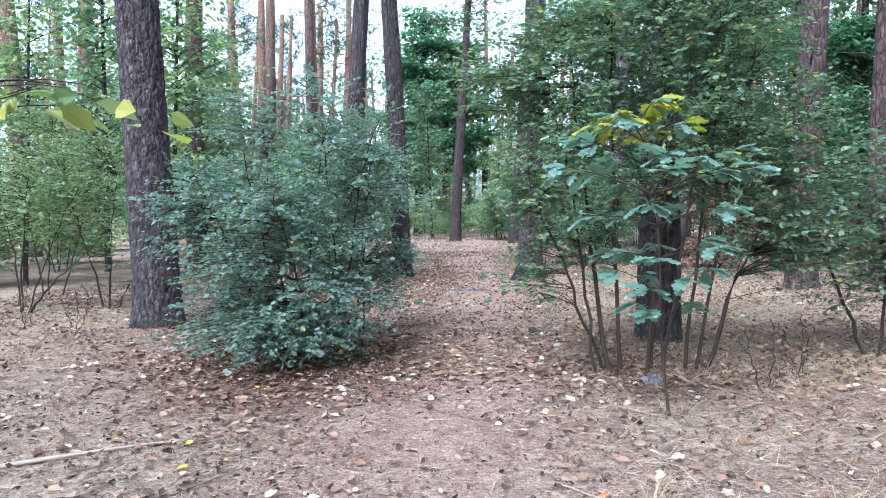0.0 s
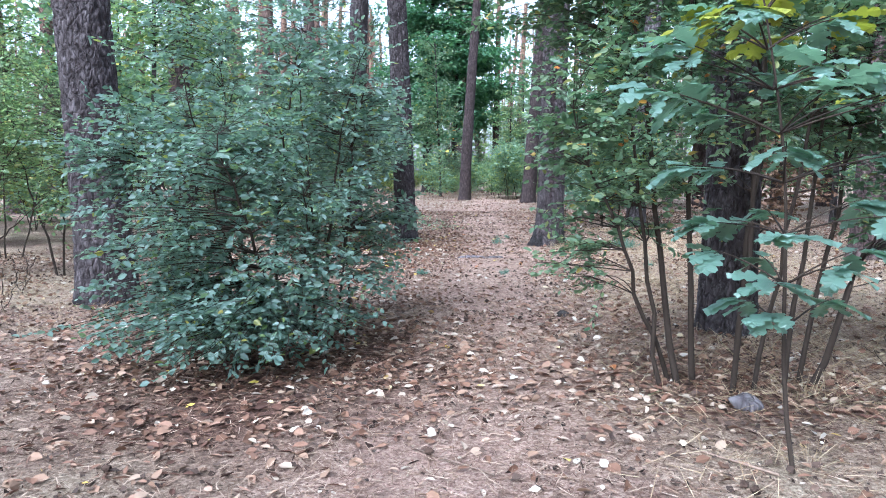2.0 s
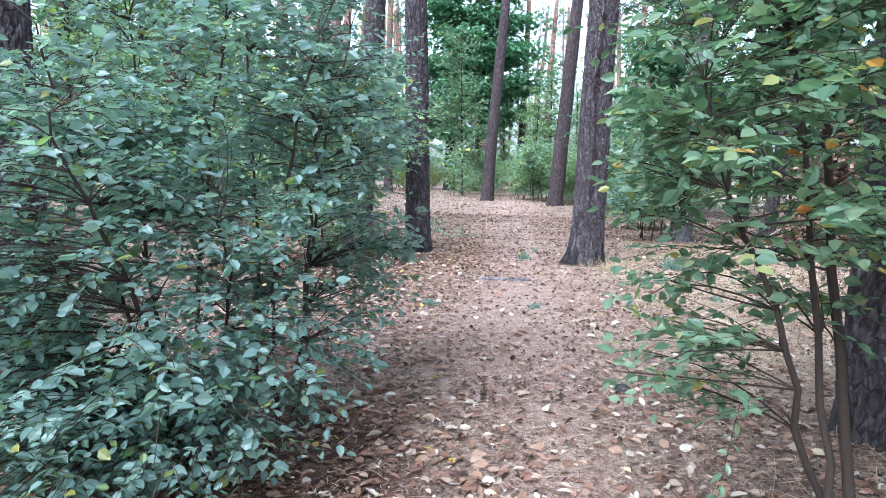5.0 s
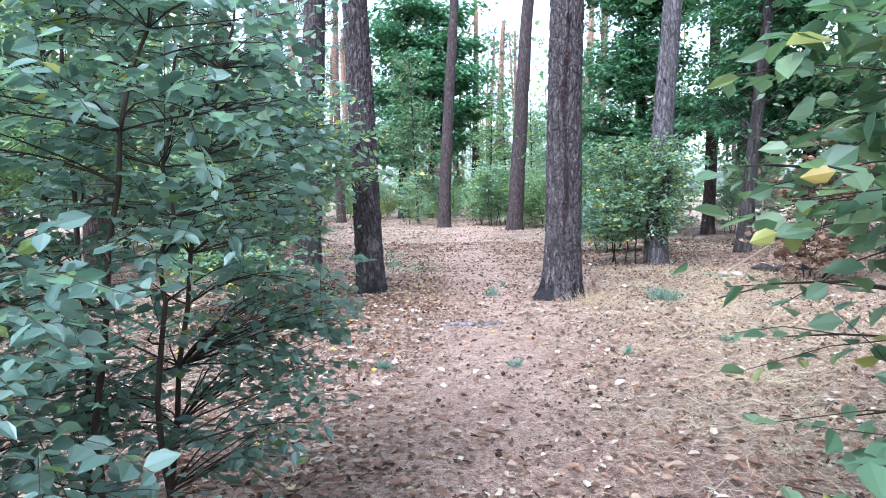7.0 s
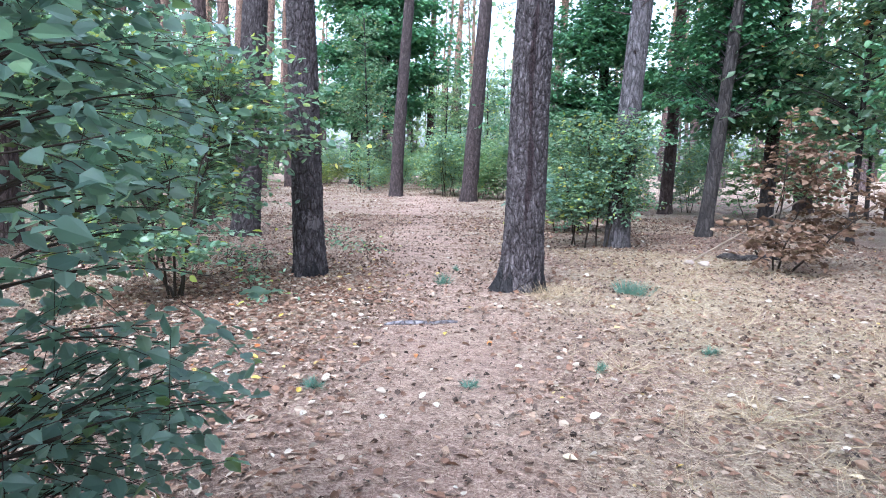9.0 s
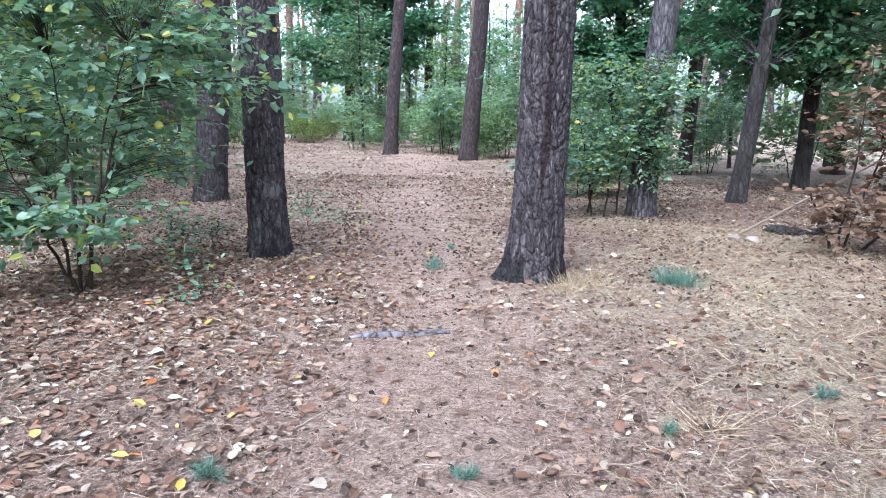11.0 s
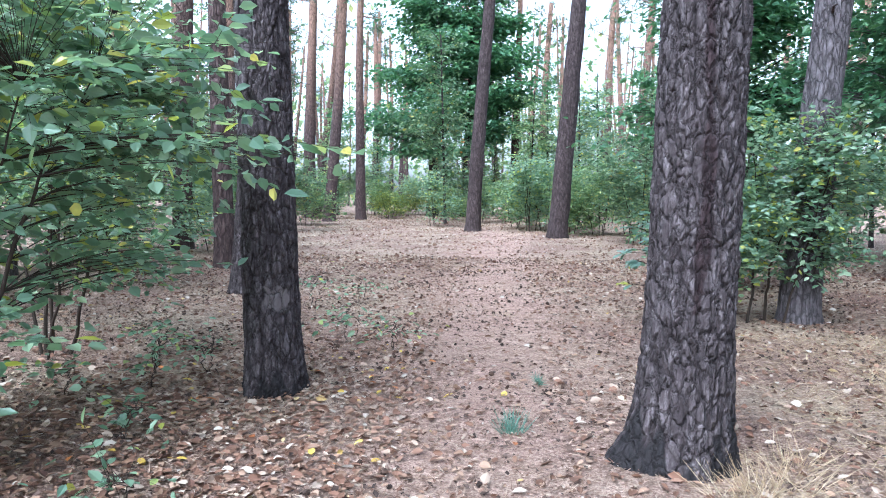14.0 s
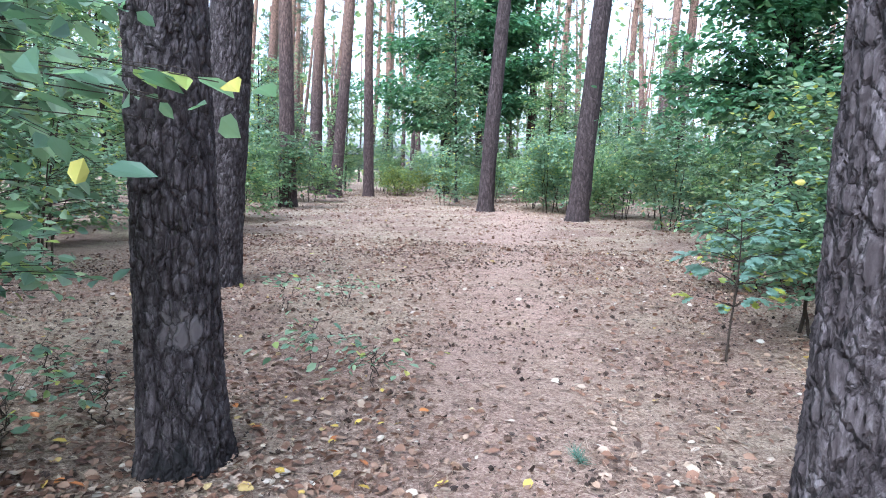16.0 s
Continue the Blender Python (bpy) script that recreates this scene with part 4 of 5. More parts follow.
# understory round the clearing: four forms, repeated
bush_forms = []
for k, (mt, sz, lab) in enumerate(((M_BUSH, 0.13, "loose green understory bush among pines"), (M_LEAF_C, 0.13, "pale green understory bush among pines"), (M_YELLOW, 0.13, "yellowing understory bush among pines"), (M_LEAF_B, 0.14, "green understory bush among pines"))):
    h = (3.0, 3.4, 2.2, 3.2)[k]
    bush_forms.append(shrub("understory_bush", ((-12.7, 26, 0), (-1.6, 24.6, 0), (-9.0, 39.5, 0), (1.7, 17.5, 0))[k], lab,
                            [(0, 0, 0.1, 0, h * 0.8), (0.2, 0.1, 0.9, 0.3, h * 0.7), (-0.2, 0, -0.9, 0.2, h * 0.75), (0.1, -0.2, 0.2, -0.8, h * 0.6)],
                            [(0, 0, h * 0.5, 1.5, 1.3, h * 0.42), (0.7, 0.3, h * 0.3, 1.3, 1.2, h * 0.26), (-0.7, 0.2, h * 0.62, 1.1, 1.0, h * 0.3)], 150, sz, mt, 500 + k, per_twig=7, twigs=3, group="understory", twig_wood=False, shape=DIAMOND))
SPOTS = ((-15, 27, 0), (-11.5, 21, 3), (-17.5, 31, 1), (-15.5, 34.5, 3), (-20, 36, 1), (-22, 33, 0), (-14, 19, 1), (-10, 15.5, 0), (-12.5, 11, 3), (0.5, 21.5, 0), (1.6, 23, 1), (2.9, 20.5, 3), (-3.0, 26.5, 0),
         (-2.2, 29, 1), (-0.4, 27, 0), (-5.5, 31, 1), (-4.2, 33, 0), (-6.4, 37.5, 0), (-7.2, 43, 0), (-10.5, 44.5, 1), (-12.5, 45, 2), (-5, 42, 1), (-2, 38, 3), (1, 33, 1), (3, 29, 0), (4.5, 24, 1), (3.2, 16.4, 0),
         (4.6, 18, 3), (6.5, 15, 1), (8.5, 13.5, 0), (-22, 44, 0), (-25, 41, 1), (-20.5, 50, 3), (-15, 52, 1), (-12.5, 55, 0), (-18, 62, 1), (-24, 58, 0), (-9, 50, 3), (-5, 50, 0), (-9.5, 8, 0), (-12, 3, 1), (-14.5, 6, 2),
         (-10.8, -1.5, 0), (-16, -2, 1), (-19, 4, 0), (9.5, 1.5, 0), (8.2, -4.8, 3), (11, -2, 1), (12, 6, 0), (10.5, 16, 1), (-8.6, 11.5, 1), (-22, 12, 3), (-28, 30, 1), (6, 32, 0), (9, 24, 3), (-0.6, 22.6, 0), (-2.2, 23.9, 1), (-6.8, 26.8, 1), (-7.6, 34.5, 0), (-13.2, 38.5, 0), (-15.2, 43, 1), (-11.8, 36.0, 2))
for x, y, k in SPOTS:
    s = rng.uniform(0.75, 1.15)
    copy_thing(bush_forms[k], pose(x, y, 0, 0, 0, rng.uniform(0, 360)) @ Matrix.Scale(s, 4))

# slender young broadleaf trees between the pines
young = [broadleaf("young_tree", at, "slender young broadleaf tree with light green leaves", 0.06, 7.5, (0.03, 0.02),
                   [(0, 0, 4.0, 1.8, 1.7, 2.6), (0.4, 0.2, 6.2, 1.3, 1.3, 1.6), (-0.5, 0.3, 2.2, 1.3, 1.2, 0.9)], 190, 0.17, mt, 330 + k, shape=DIAMOND, per_twig=7, group="young trees")
         for k, (at, mt) in enumerate((((-7.5, 1.2, 0), M_BUSH), ((-24.0, 20.0, 0), M_LEAF_B), ((-20.0, 30.0, 0), M_LEAF_C)))]
for x, y, k in ((-9.5, -1.0, 0), (-10.5, 3.0, 2), (-14.5, 0.5, 0), (-11.5, 9.5, 0), (-9.6, 6.5, 1), (-13, 14, 0), (-16, 18, 2), (-14, 24, 2), (-18, 25, 1), (-22, 21, 0), (-19, 14, 1), (-25, 26, 0), (-13, 8, 2), (-17, 3, 0), (-12, -3, 1), (-21, 40, 1), (-17, 41, 0), (-26, 47, 2), (-16, 47, 2),
                (-7, 30, 1), (-3.5, 37, 0), (-0.5, 32, 2), (2.5, 26, 1), (4.6, 32, 0), (0.5, 39, 2), (5.5, 20.5, 0), (8, 18, 1), (11, 13, 0), (7.6, 6.6, 1), (9.5, -2.2, 0), (12, 2, 2), (7.8, -6.5, 1), (-7, 46, 0), (-3, 45, 1), (-12, 50, 2), (-1, 52, 0), (4, 46, 1), (-29, 36, 2), (-6, 56, 2)):
    s = rng.uniform(0.8, 1.25)
    copy_thing(young[k], pose(x, y, 0, 0, 0, rng.uniform(0, 360)) @ Matrix.Scale(s, 4))

# far woods
n = 60000
ang, dist = rng.uniform(0, 2 * np.pi, n), rng.uniform(62, 125, n)
P = np.stack([np.cos(ang) * dist, np.sin(ang) * dist + 15, rng.random(n) ** 1.3 * 24 + 0.2], -1)
clump = np.array([noise.noise(Vector(q) * 0.16) for q in P])
P = P[clump > -0.12 - 0.25 * (P[:, 2] < 6)]
v, f = leaves(P, rng.normal(0, 1, (len(P), 3)), np.array([0, 0, 1.0]) + rng.normal(0, 0.8, (len(P), 3)), rng.uniform(0.5, 1.3, len(P)), DIAMOND)
tagged(new("far_woods", fast_mesh("far_woods", v, f, [M_BUSH])), "hazy green far woodland between trunks", "woodland", kind="stuff")
lines = []
for k in range(420):
    a, d = rng.uniform(0, 2 * np.pi), rng.uniform(52, 118)
    x, y, h = math.cos(a) * d, math.sin(a) * d + 15, rng.uniform(16, 26)
    lx, ly = rng.normal(0, 0.04, 2)
    z = np.linspace(-0.3, h, 6)
    lines.append((np.stack([x + lx * z + 0.2 * np.sin(z * 0.2 + k), y + ly * z, z], -1), rng.uniform(0.11, 0.26) * np.linspace(1, 0.4, 6)))
tagged(new("far_trunks", fast_mesh("far_trunks", *tubes(lines, 6), [M_FARBARK], smooth=True)), "thin far pine trunks crowding the woodland", "woodland", kind="stuff")


# ---- oak saplings with large lobed leaves ----
def oak_leaf_mesh(mat):
    half = [(0.0, 0.0), (0.12, 0.05), (0.2, 0.17), (0.3, 0.19), (0.36, 0.10), (0.46, 0.24), (0.56, 0.27), (0.62, 0.14), (0.72, 0.24), (0.82, 0.22), (0.86, 0.11), (0.95, 0.1), (1.0, 0.0)]
    bm = bmesh.new()
    mid = [bm.verts.new((x, 0, 0.03 * math.sin(x * 3))) for x, _ in half]
    for s in (1, -1):
        edge = [bm.verts.new((x + 0.03 * abs(y), s * y, 0.06 * math.sin(x * 3) + 0.05 * y - 0.12 * x * x)) if 0 < k < len(half) - 1 else mid[k] for k, (x, y) in enumerate(half)]
        for k in range(len(half) - 1):
            ring = []
            for vtx in (mid[k], mid[k + 1], edge[k + 1], edge[k]):
                if vtx not in ring:
                    ring.append(vtx)
            if len(ring) > 2:
                bm.faces.new(ring if s < 0 else ring[::-1])
    bmesh.ops.recalc_face_normals(bm, faces=bm.faces)
    me = bpy.data.meshes.new("leaf")
    bm.to_mesh(me)
    bm.free()
    me.materials.append(mat)
    return me


OAK_ME, OAK_WARM_ME = oak_leaf_mesh(M_OAK), oak_leaf_mesh(M_OAKWARM)


def oak_sapling(at, label, height, tiers, leaf, seed, lean):
    r = np.random.default_rng(seed)
    root = thing("oak_sapling", at, label, "sapling", "oak saplings")
    z = np.linspace(-0.02, height, 10)
    stem = np.stack([0.03 * np.sin(z * 3 + seed) + lean[0] * z, 0.03 * np.sin(z * 2.3) + lean[1] * z, z], -1)
    part("stem", fast_mesh("stem", *tubes([(stem, np.linspace(0.011, 0.004, 10))], 7), [M_STEM], smooth=True), root)
    lines = []
    for zc, reach, n_b, share in tiers:
        for k in range(n_b):
            a = 2 * np.pi * (k + r.uniform(0, 0.6)) / n_b
            s = np.array([np.interp(zc, z, stem[:, 0]), np.interp(zc, z, stem[:, 1]), zc - 0.08])
            R = reach * r.uniform(0.6, 1.1)
            e = np.array([s[0] + math.cos(a) * R, s[1] + math.sin(a) * R, zc + r.uniform(-0.05, 0.10)])
            lines.append((bezier(s, (s + e) / 2 + np.array([0, 0, 0.04]), e, 5), np.linspace(0.005, 0.002, 5)))
            for q in range(7):
                turn = a + r.uniform(-1.3, 1.3)
                m = Matrix.Translation(Vector(e) - Vector((e - s) * r.uniform(0, 0.25))) @ Euler((r.normal(0, 0.25), r.normal(0.18, 0.25), turn)).to_matrix().to_4x4() @ Matrix.Scale(leaf * r.uniform(0.7, 1.15), 4)
                ob = part("leaf", OAK_WARM_ME if r.random() < share else OAK_ME, root)
                ob.matrix_basis = m
    part("twig", fast_mesh("twig", *tubes(lines, 5), [M_STEM], smooth=True), root)["kind"] = "stuff"
    return root


oak_sapling((2.35, -9.05, 0), "oak sapling with large lobed leaves, its top yellow and orange", 1.95,
            ((1.95, 0.2, 5, 0.55), (1.82, 0.38, 6, 0.25), (1.66, 0.55, 7, 0.05), (1.48, 0.6, 7, 0.02), (1.28, 0.46, 6, 0.0), (1.06, 0.4, 6, 0.0), (0.85, 0.34, 5, 0.0), (0.66, 0.25, 3, 0.0)), 0.165, 601, (-0.09, 0.05))
oak_sapling((1.12, 3.85, 0), "small oak sapling with pale green lobed leaves", 1.15,
            ((1.2, 0.26, 6, 0.05), (1.05, 0.4, 7, 0.06), (0.88, 0.45, 7, 0.08), (0.7, 0.42, 6, 0.1), (0.52, 0.4, 5, 0.3)), 0.14, 602, (0, 0))

# ---- small plants ----
def tuft(name, at, label, n, size, spread, mat, seed, category="plant", group="", width=0.05, rise=1.0):
    r = np.random.default_rng(seed)
    P = np.stack([r.normal(0, spread, n), r.normal(0, spread, n), np.full(n, -0.005)], -1)
    A = np.stack([P[:, 0] / spread * 0.5 + r.normal(0, 0.4, n), P[:, 1] / spread * 0.5 + r.normal(0, 0.4, n), np.full(n, rise)], -1)
    ob = new(name, fast_mesh(name, *leaves(P, A, r.normal(0, 1, (n, 3)), size * r.uniform(0.5, 1.2, n), BLADE, width), [mat]))
    ob.matrix_world = pose(at[0], at[1], float(lie(*at[:2])) + 0.004)
    return tagged(ob, label, category, group, "stuff")


def needle_sprig(at, n_arms, size, seed, label="fallen blue-green pine sprig on dry litter"):
    r = np.random.default_rng(seed)
    root = thing("pine_sprig", (at[0], at[1], float(lie(*at)) + 0.01), label, "sprig", "pine sprigs")
    lines, P, A = [], [], []
    for _ in range(n_arms):
        a, L = r.uniform(0, 6.28), size * r.uniform(0.5, 1)
        e = np.array([math.cos(a) * L, math.sin(a) * L, r.uniform(0.2, 0.85) * L])
        p = bezier(np.zeros(3), e / 2 + np.array([0, 0, 0.02]), e, 8)
        lines.append((p, np.linspace(0.004, 0.002, 8)))
        k = 55
        t = r.integers(1, 8, k)
        P.append(p[t] + r.normal(0, 0.004, (k, 3)))
        A.append(unit(e)[None] * 0.8 + r.normal(0, 0.7, (k, 3)) + np.array([0, 0, 0.35]))
    P, A = np.concatenate(P), np.concatenate(A)
    part("stalk", fast_mesh("stalk", *tubes(lines, 5), [M_STEM], smooth=True), root)
    part("needles", fast_mesh("needles", *leaves(P, A, r.normal(0, 1, (len(P), 3)), 0.06 * r.uniform(0.7, 1.2, len(P)), BLADE, 0.05), [M_SPRIG]), root)


for k, (x, y, n_a, s) in enumerate(((2.35, -2.51, 3, 0.05), (1.41, -3.03, 3, 0.045), (0.52, -3.59, 3, 0.05), (-0.49, -3.67, 4, 0.06), (0.05, 1.5, 3, 0.05))):
    needle_sprig((x, y), n_a, s, 700 + k)
for k, (x, y) in enumerate(((1.25, -0.22), (1.4, -0.05), (1.15, -0.35), (1.5, 0.25), (1.7, -0.5), (2.6, -9.6), (3.1, -8.6), (3.5, -9.4), (1.9, -10.0), (2.9, -10.4), (3.8, -7.6), (3.3, -7.0), (-2.6, -9.9), (-3.4, -8.6), (2.6, -1.2), (3.2, -0.3), (2.0, 1.6), (3.4, 1.4), (1.6, 3.2), (-0.6, 4.4))):
    tuft("grass_tuft", (x, y), "dry straw-coloured grass tuft", 110 if k < 5 else 60, 0.2 if k < 5 else 0.13, 0.09, M_STRAW, 720 + k, "grass", "grass tufts", 0.016, 0.65 if k < 5 else 0.45)
for k, (x, y, n, sz, sp) in enumerate(((2.13, 0.17, 200, 0.17, 0.045), (2.26, 0.13, 180, 0.16, 0.045), (-0.03, 0.37, 130, 0.14, 0.035))):
    tuft("pine_seedling", (x, y), "low blue-green pine seedling tuft in dry litter", n, sz, sp, M_SPRIG, 790 + k, "seedling", "pine seedlings", 0.035, 1.3)
rg = np.random.default_rng(715)
for k in range(60):
    x, y = (rg.uniform(1.35, 4.6), rg.uniform(-5.0, 2.6)) if k < 42 else (rg.uniform(2.0, 4.6), rg.uniform(-10.8, -6.5))
    tuft("grass_tuft", (x, y), "dry straw-coloured grass tuft", 46, rg.uniform(0.10, 0.2), rg.uniform(0.05, 0.11), M_STRAW, 800 + k, "grass", "grass tufts", 0.02, rg.uniform(0.25, 0.6))
for k, (x, y) in enumerate(((3.1, -8.3), (3.4, -8.0), (-4.6, -5.6), (-5.0, -6.1), (-3.9, -6.6))):
    shrub("dry_weed", (x, y, 0), "dry brown weed with withered leaves", [(0, 0, 0.03, 0, 0.5), (0.02, 0, 0.15, 0.1, 0.4), (0, 0, -0.12, 0.05, 0.42)], [(0, 0, 0.3, 0.25, 0.2, 0.2)], 16, 0.04, M_DEADLEAF, 740 + k, 0.004, 4, 1, 0.2, category="weed", group="dry weeds")
for k, (x, y, s) in enumerate(((-2.6, 1.3, 0.9), (-2.2, -0.2, 0.7), (-1.9, 2.6, 1.2), (-3.2, 0.4, 0.9), (-1.7, -1.0, 0.5), (-1.35, 2.3, 1.0), (-2.75, 0.72, 0.9), (-3.3, 1.6, 1.0), (-3.0, 4.4, 1.2), (-2.6, 4.9, 1.0))):
    shrub("seedling", (x, y, 0), "small green broadleaf seedling in leaf litter", [(0, 0, 0.02, 0.02, 0.3 * s), (0, 0, 0.1 * s, 0, 0.25 * s)], [(0, 0, 0.26 * s, 0.2 * s, 0.18 * s, 0.12 * s)], 15, 0.07, M_LEAF_C, 760 + k, 0.004, 3, 1, 0.6, category="seedling", group="seedlings")


# ---- litter ----
def ribbon(points, radii, name, label, category, mat, group=""):
    ob = new(name, fast_mesh(name, *tubes([(points, radii)], 7), [mat], smooth=True))
    return tagged(ob, label, category, group)


def low(x, y, dz=0.0):
    return np.array([x, y, float(lie(x, y)) + dz])


p = np.stack([low(-0.36 + 0.082 * k, -1.84 + 0.037 * k + 0.01 * math.sin(k * 2.1), 0.006 + 0.006 * math.sin(k)) for k in range(9)])
ribbon(p, np.array([0.012, 0.022, 0.028, 0.03, 0.03, 0.028, 0.026, 0.02, 0.012]), "root", "worn grey root showing across the path", "root", M_ROOT)
p = np.stack([low(-1.35 + 0.1 * k, -10.62 + 0.075 * k, 0.02) for k in range(9)])
ribbon(p, np.linspace(0.016, 0.006, 9), "stick", "long dry fallen stick on litter", "stick", M_TWIG)
p = np.stack([low(4.1 + 0.12 * k, 3.5 - 0.03 * k + 0.03 * math.sin(k * 1.9), 0.045 + 0.02 * math.sin(k * 1.3)) for k in range(9)])
ribbon(p, np.array([0.004, 0.05, 0.075, 0.06, 0.07, 0.05, 0.055, 0.035, 0.004]), "fallen_log", "dark rotting fallen branch among withered brush", "log", M_DARKTRUNK)
p = np.stack([np.array([3.6 + 0.17 * k, 2.9 - 0.08 * k, 0.05 + 0.13 * k]) for k in range(10)])
ribbon(p, np.linspace(0.018, 0.008, 10), "dead_branch", "bare dead branch propped in withered brush", "branch", M_TWIG)
for k in range(46):
    x, y = rng.uniform(-3.6, 4.2), rng.uniform(-12.5, 7)
    a, L, r0 = rng.uniform(0, 3.14), rng.uniform(0.12, 0.5), rng.uniform(0.003, 0.007)
    pts = [low(x + math.cos(a) * L * s, y + math.sin(a) * L * s, r0 + 0.008) + np.array([rng.normal(0, 0.01), rng.normal(0, 0.01), 0]) for s in (0, 0.3, 0.65, 1)]
    ribbon(np.stack(pts), np.linspace(r0, r0 * 0.5, 4), "twig", "thin dry fallen twig", "twig", M_TWIG, "fallen twigs")


def cone_mesh():
    rows, cols = 7, 8
    V, F = [], []
    for i in range(rows):
        z = 0.05 * i / (rows - 1)
        r = 0.02 * math.sin(math.pi * (0.18 + 0.78 * i / (rows - 1)))
        for j in range(cols):
            a = 2 * math.pi * (j + 0.5 * (i % 2)) / cols
            rr = r * (1.25 if j % 2 == i % 2 else 0.8)
            V.append((rr * math.cos(a), z - 0.025, 0.017 + rr * math.sin(a)))
    for i in range(rows - 1):
        for j in range(cols):
            F.append((i * cols + j, i * cols + (j + 1) % cols, (i + 1) * cols + (j + 1) % cols, (i + 1) * cols + j))
    return fast_mesh("pine_cone", V, F, [M_CONE])


cone_me = cone_mesh()
for k in range(205):
    x, y = rng.uniform(-3.4, 3.8), rng.uniform(-12.6, 9)
    if k >= 150:
        x, y = rng.normal(-0.8, 1.3), rng.uniform(-1, 9.5)
    if math.hypot(x - 0.93, y - 0.16) < 0.45 or math.hypot(x + 1.85, y - 0.98) < 0.4:
        continue
    c = new("pine_cone", cone_me)
    c.matrix_world = pose(x, y, float(lie(x, y)) + 0.006, 0, 0, rng.uniform(0, 360)) @ Matrix.Scale(rng.uniform(0.55, 1.0), 4)
    tagged(c, "small dark pine cone on the litter", "pine cone", "pine cones")


def stone(at, r0, seed, label, mat):
    r = np.random.default_rng(seed)
    bm = bmesh.new()
    bmesh.ops.create_icosphere(bm, subdivisions=3, radius=r0)
    for vtx in bm.verts:
        vtx.co *= 1 + 0.28 * noise.noise(vtx.co * (1.3 / r0) + Vector((seed, 0, 0)))
        vtx.co.z *= 0.6
    me = bpy.data.meshes.new("stone")
    bm.to_mesh(me)
    bm.free()
    me.materials.append(mat)
    me.polygons.foreach_set("use_smooth", [True] * len(me.polygons))
    ob = new("stone", me)
    ob.matrix_world = pose(at[0], at[1], float(lie(*at)) + r0 * 0.3, 0, 0, r.uniform(0, 360))
    return tagged(ob, label, "stone")


stone((3.5, 2.75), 0.075, 1, "pale stone lying in dry grass", M_STONE)
stone((3.68, 2.6), 0.09, 2, "pinkish pale stone lying in dry grass", M_STONE)
stone((2.32, -8.25), 0.08, 3, "grey stone at the foot of a bush", M_ROOT)
stone((1.3, -5.95), 0.055, 4, "dark clod of earth beside the path", M_DARKTRUNK)

FALLEN_ME = [fast_mesh("fallen_leaf", *leaves(np.zeros((1, 3)), np.array([[1.0, 0, 0]]), np.array([[0, 0, 1.0]]), 1.0, OVATE), [mt]) for mt in (M_FALLEN_YELLOW, M_FALLEN_ORANGE)]
ZONE = (-8.0, 7.5, -13.2, 12.0)


def scatter(n, r, dens):
    x, y = r.uniform(ZONE[0], ZONE[1], n * 5), r.uniform(ZONE[2], ZONE[3], n * 5)
    ok = r.random(n * 5) < dens(x, y)
    return x[ok][:n], y[ok][:n]


def path_x(y):
    return 1.0 - 0.13 * (y + 9)


rl = np.random.default_rng(900)
dark_litter_at = lambda x, y: np.exp(-((x + 0.5) / 1.2) ** 2 - ((y + 8.1) / 1.4) ** 2) + 0.7 * np.exp(-((x - 2.3) / 0.9) ** 2 - ((y + 7.9) / 0.8) ** 2) + 0.28 * np.exp(-((x + 2.6) / 1.1) ** 2 - ((y + 0.6) / 2.4) ** 2)
# dry needles lying flat
x, y = scatter(150000, rl, lambda x, y: np.exp(-(np.abs(x - path_x(y)) / 4.0) ** 2) * np.where(y < -1, 0.9, 0.6) * np.clip(1 - 0.8 * dark_litter_at(x, y), 0.1, 1))
a = rl.uniform(0, 2 * np.pi, len(x))
P = np.stack([x, y, lie(x, y) + 0.008 + rl.random(len(x)) * 0.008], -1)
A = np.stack([np.cos(a), np.sin(a), rl.normal(0, 0.09, len(x))], -1)
v, f = leaves(P, A, np.array([0, 0, 1.0]) + rl.normal(0, 0.2, (len(x), 3)), rl.uniform(0.05, 0.11, len(x)), BLADE, 0.045)
tagged(new("needle_litter", fast_mesh("needle_litter", v, f, [M_DRYNEEDLE])), "brown fallen pine needles covering the forest floor", "needles", kind="stuff")
# fallen leaves, thick under the bushes
x, y = scatter(72000, rl, lambda x, y: np.clip(0.17 + 1.0 * np.exp(-((x + 1.9) / 1.6) ** 2 - ((y + 0.6) / 2.4) ** 2) + 0.7 * np.exp(-((x + 0.6) / 1.6) ** 2 - ((y + 7.4) / 2.4) ** 2) + 0.4 * np.exp(-((x - 2.2) / 1.4) ** 2 - ((y + 7.8) / 2.0) ** 2) - 0.2 * (np.abs(x - path_x(y)) < 0.5), 0.02, 1) * np.where(y < -8.4, 0.4, 1.0))
a = rl.uniform(0, 2 * np.pi, len(x))
P = np.stack([x, y, lie(x, y) + 0.012 + rl.random(len(x)) * 0.012], -1)
A = np.stack([np.cos(a), np.sin(a), rl.normal(0, 0.18, len(x))], -1)
v, f = leaves(P, A, np.array([0, 0, 1.0]) + rl.normal(0, 0.45, (len(x), 3)), 0.018 + 0.065 * rl.random(len(x)) ** 1.7, OVATE, rl.uniform(0.7, 1.3, len(x)))
tagged(new("leaf_litter", fast_mesh("leaf_litter", v, f, [M_LITTERLEAF])), "pale and brown fallen leaves strewn over the floor", "leaves", kind="stuff")
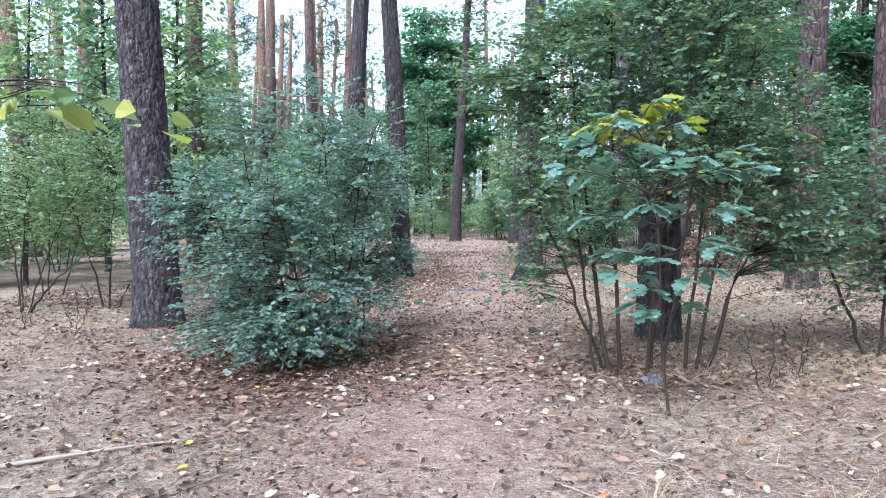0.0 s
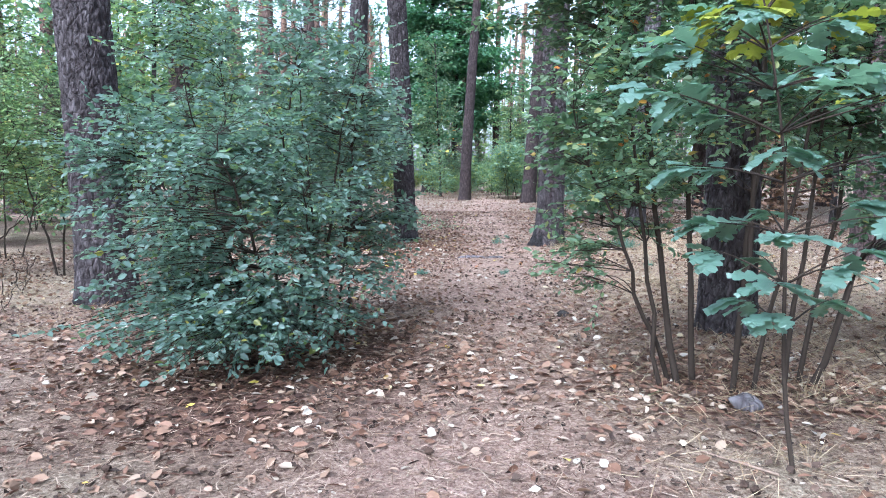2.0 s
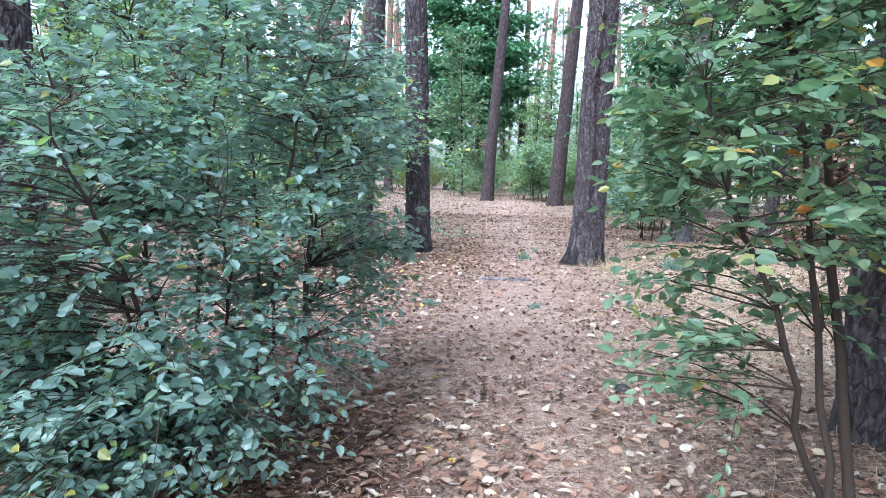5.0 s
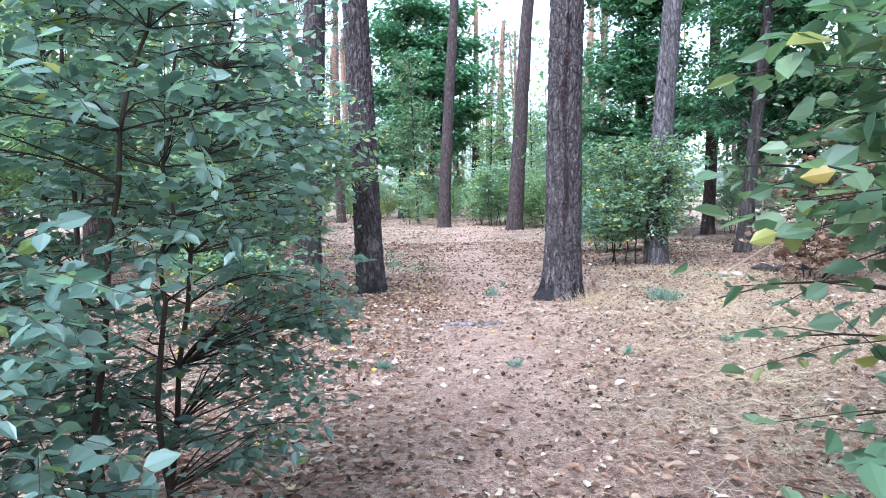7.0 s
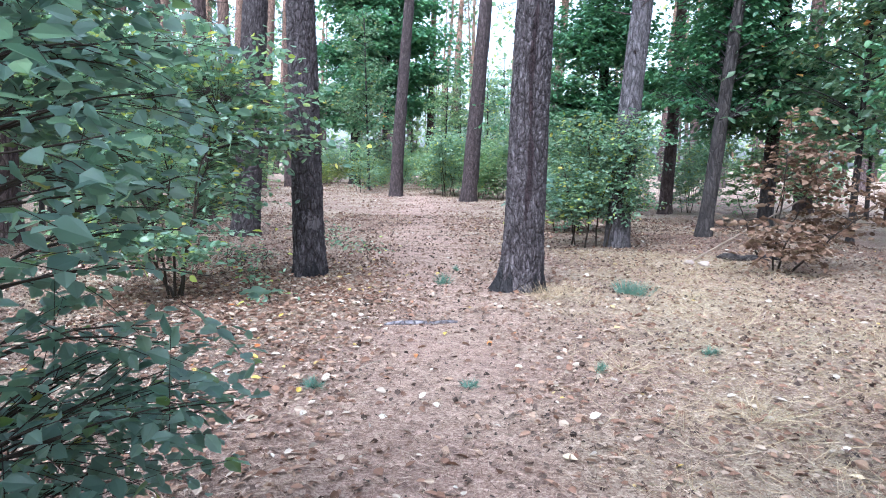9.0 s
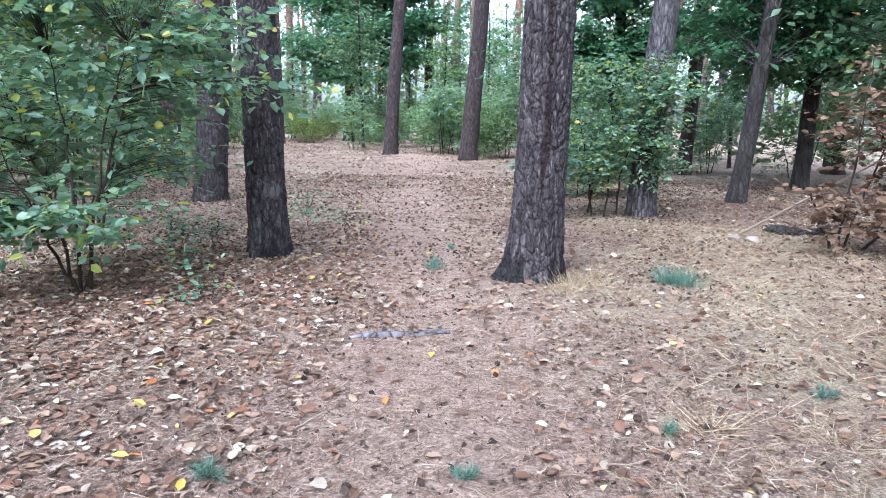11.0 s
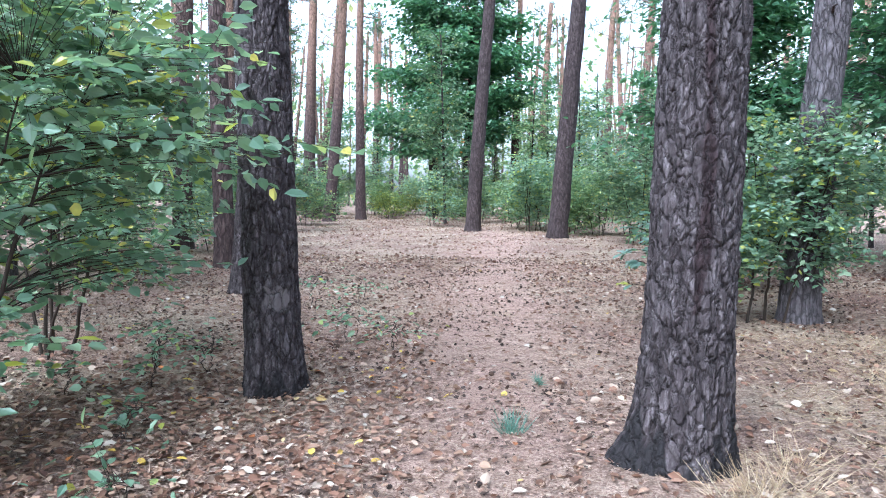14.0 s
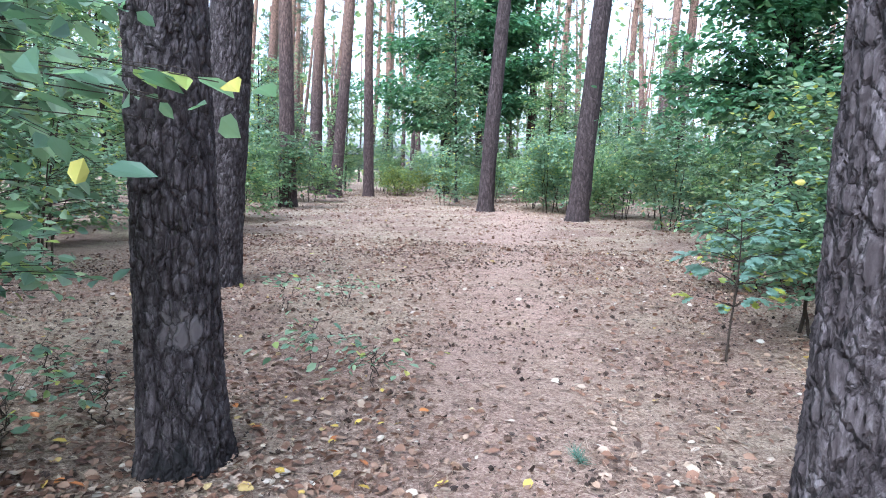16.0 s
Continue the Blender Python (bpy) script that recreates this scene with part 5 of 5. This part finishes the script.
# yellow and orange leaves freshly fallen beside the path
for k in range(110):
    x, y = (rl.normal(-1.2, 0.9), rl.uniform(-4.2, 2.2)) if k < 80 else (rl.uniform(-3.2, 2.4), rl.uniform(-11.6, -5))
    lf = new("fallen_leaf", FALLEN_ME[k % 2])
    lf.matrix_world = pose(x, y, float(lie(x, y)) + 0.026, rl.normal(0, 14), rl.normal(0, 14), rl.uniform(0, 360)) @ Matrix.Scale(rl.uniform(0.045, 0.085), 4)
    tagged(lf, ("yellow", "orange-brown")[k % 2] + " leaf freshly fallen on the litter", "leaf", "fallen coloured leaves")
# dark reddish leaves and needles, thickest under the bushes
x, y = scatter(42000, rl, lambda x, y: np.clip(dark_litter_at(x, y) - 0.08, 0, 1))
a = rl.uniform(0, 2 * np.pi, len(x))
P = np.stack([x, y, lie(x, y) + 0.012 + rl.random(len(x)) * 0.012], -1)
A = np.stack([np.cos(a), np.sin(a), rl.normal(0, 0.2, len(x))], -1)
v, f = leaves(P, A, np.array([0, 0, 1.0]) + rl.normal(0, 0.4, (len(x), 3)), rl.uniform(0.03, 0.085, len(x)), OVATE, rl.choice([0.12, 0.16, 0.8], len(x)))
tagged(new("mouldering_litter", fast_mesh("mouldering_litter", v, f, [M_DARKLITTER])), "dark reddish leaves and needles under bushes", "litter", kind="stuff")
# small dark crumbs of bark and cone scales
x, y = scatter(70000, rl, lambda x, y: np.clip(0.35 + 0.3 * np.sin(2.1 * x + y) * np.sin(1.7 * y - x), 0, 1))
a = rl.uniform(0, 2 * np.pi, len(x))
P = np.stack([x, y, lie(x, y) + 0.009 + rl.random(len(x)) * 0.012], -1)
A = np.stack([np.cos(a), np.sin(a), rl.normal(0, 0.4, len(x))], -1)
v, f = leaves(P, A, np.array([0, 0, 1.0]) + rl.normal(0, 0.5, (len(x), 3)), 0.013 + 0.042 * rl.random(len(x)) ** 2, DIAMOND, rl.uniform(0.8, 1.6, len(x)))
tagged(new("bark_crumbs", fast_mesh("bark_crumbs", v, f, [M_CRUMB])), "dark crumbs of bark and cone scales in the litter", "litter", kind="stuff")
# dry grass on the sides away from the path
x, y = scatter(56000, rl, lambda x, y: np.where(y < -8.5, 0.2, 1.0) * np.clip(1.2 * np.exp(-((x - 3.2) / 1.5) ** 2) * (y < 4) + 0.5 * np.exp(-((x + 4.5) / 1.6) ** 2) * (y < -5), 0, 1) * np.where((x > 1.6) | (x < -2.4) | (y > -6.5) & (y < 0.4) & (x > 1.1), 1, 0))
a = rl.uniform(0, 2 * np.pi, len(x))
P = np.stack([x, y, lie(x, y)], -1)
A = np.stack([np.cos(a), np.sin(a), rl.uniform(0.05, 0.9, len(x)) ** 1.5], -1)
v, f = leaves(P, A, rl.normal(0, 1, (len(x), 3)), rl.uniform(0.06, 0.17, len(x)), BLADE, 0.025)
tagged(new("dry_grass", fast_mesh("dry_grass", v, f, [M_STRAW])), "thin straw-coloured dry grass", "grass", kind="stuff")
# sparser litter over the far part of the clearing
yf = rl.uniform(9, 46, 26000)
xf = -0.33 * yf + 1.5 + rl.normal(0, 6.0, len(yf))
a = rl.uniform(0, 2 * np.pi, len(xf))
P = np.stack([xf, yf, lie(xf, yf) + 0.015], -1)
A = np.stack([np.cos(a), np.sin(a), rl.normal(0, 0.35, len(xf))], -1)
v, f = leaves(P, A, np.array([0, 0, 1.0]) + rl.normal(0, 0.5, (len(xf), 3)), 0.03 + 0.09 * rl.random(len(xf)) ** 2, DIAMOND, rl.uniform(0.8, 1.4, len(xf)))
tagged(new("far_litter", fast_mesh("far_litter", v, f, [M_LITTERLEAF])), "brown leaf litter over the far clearing", "leaves", kind="stuff")
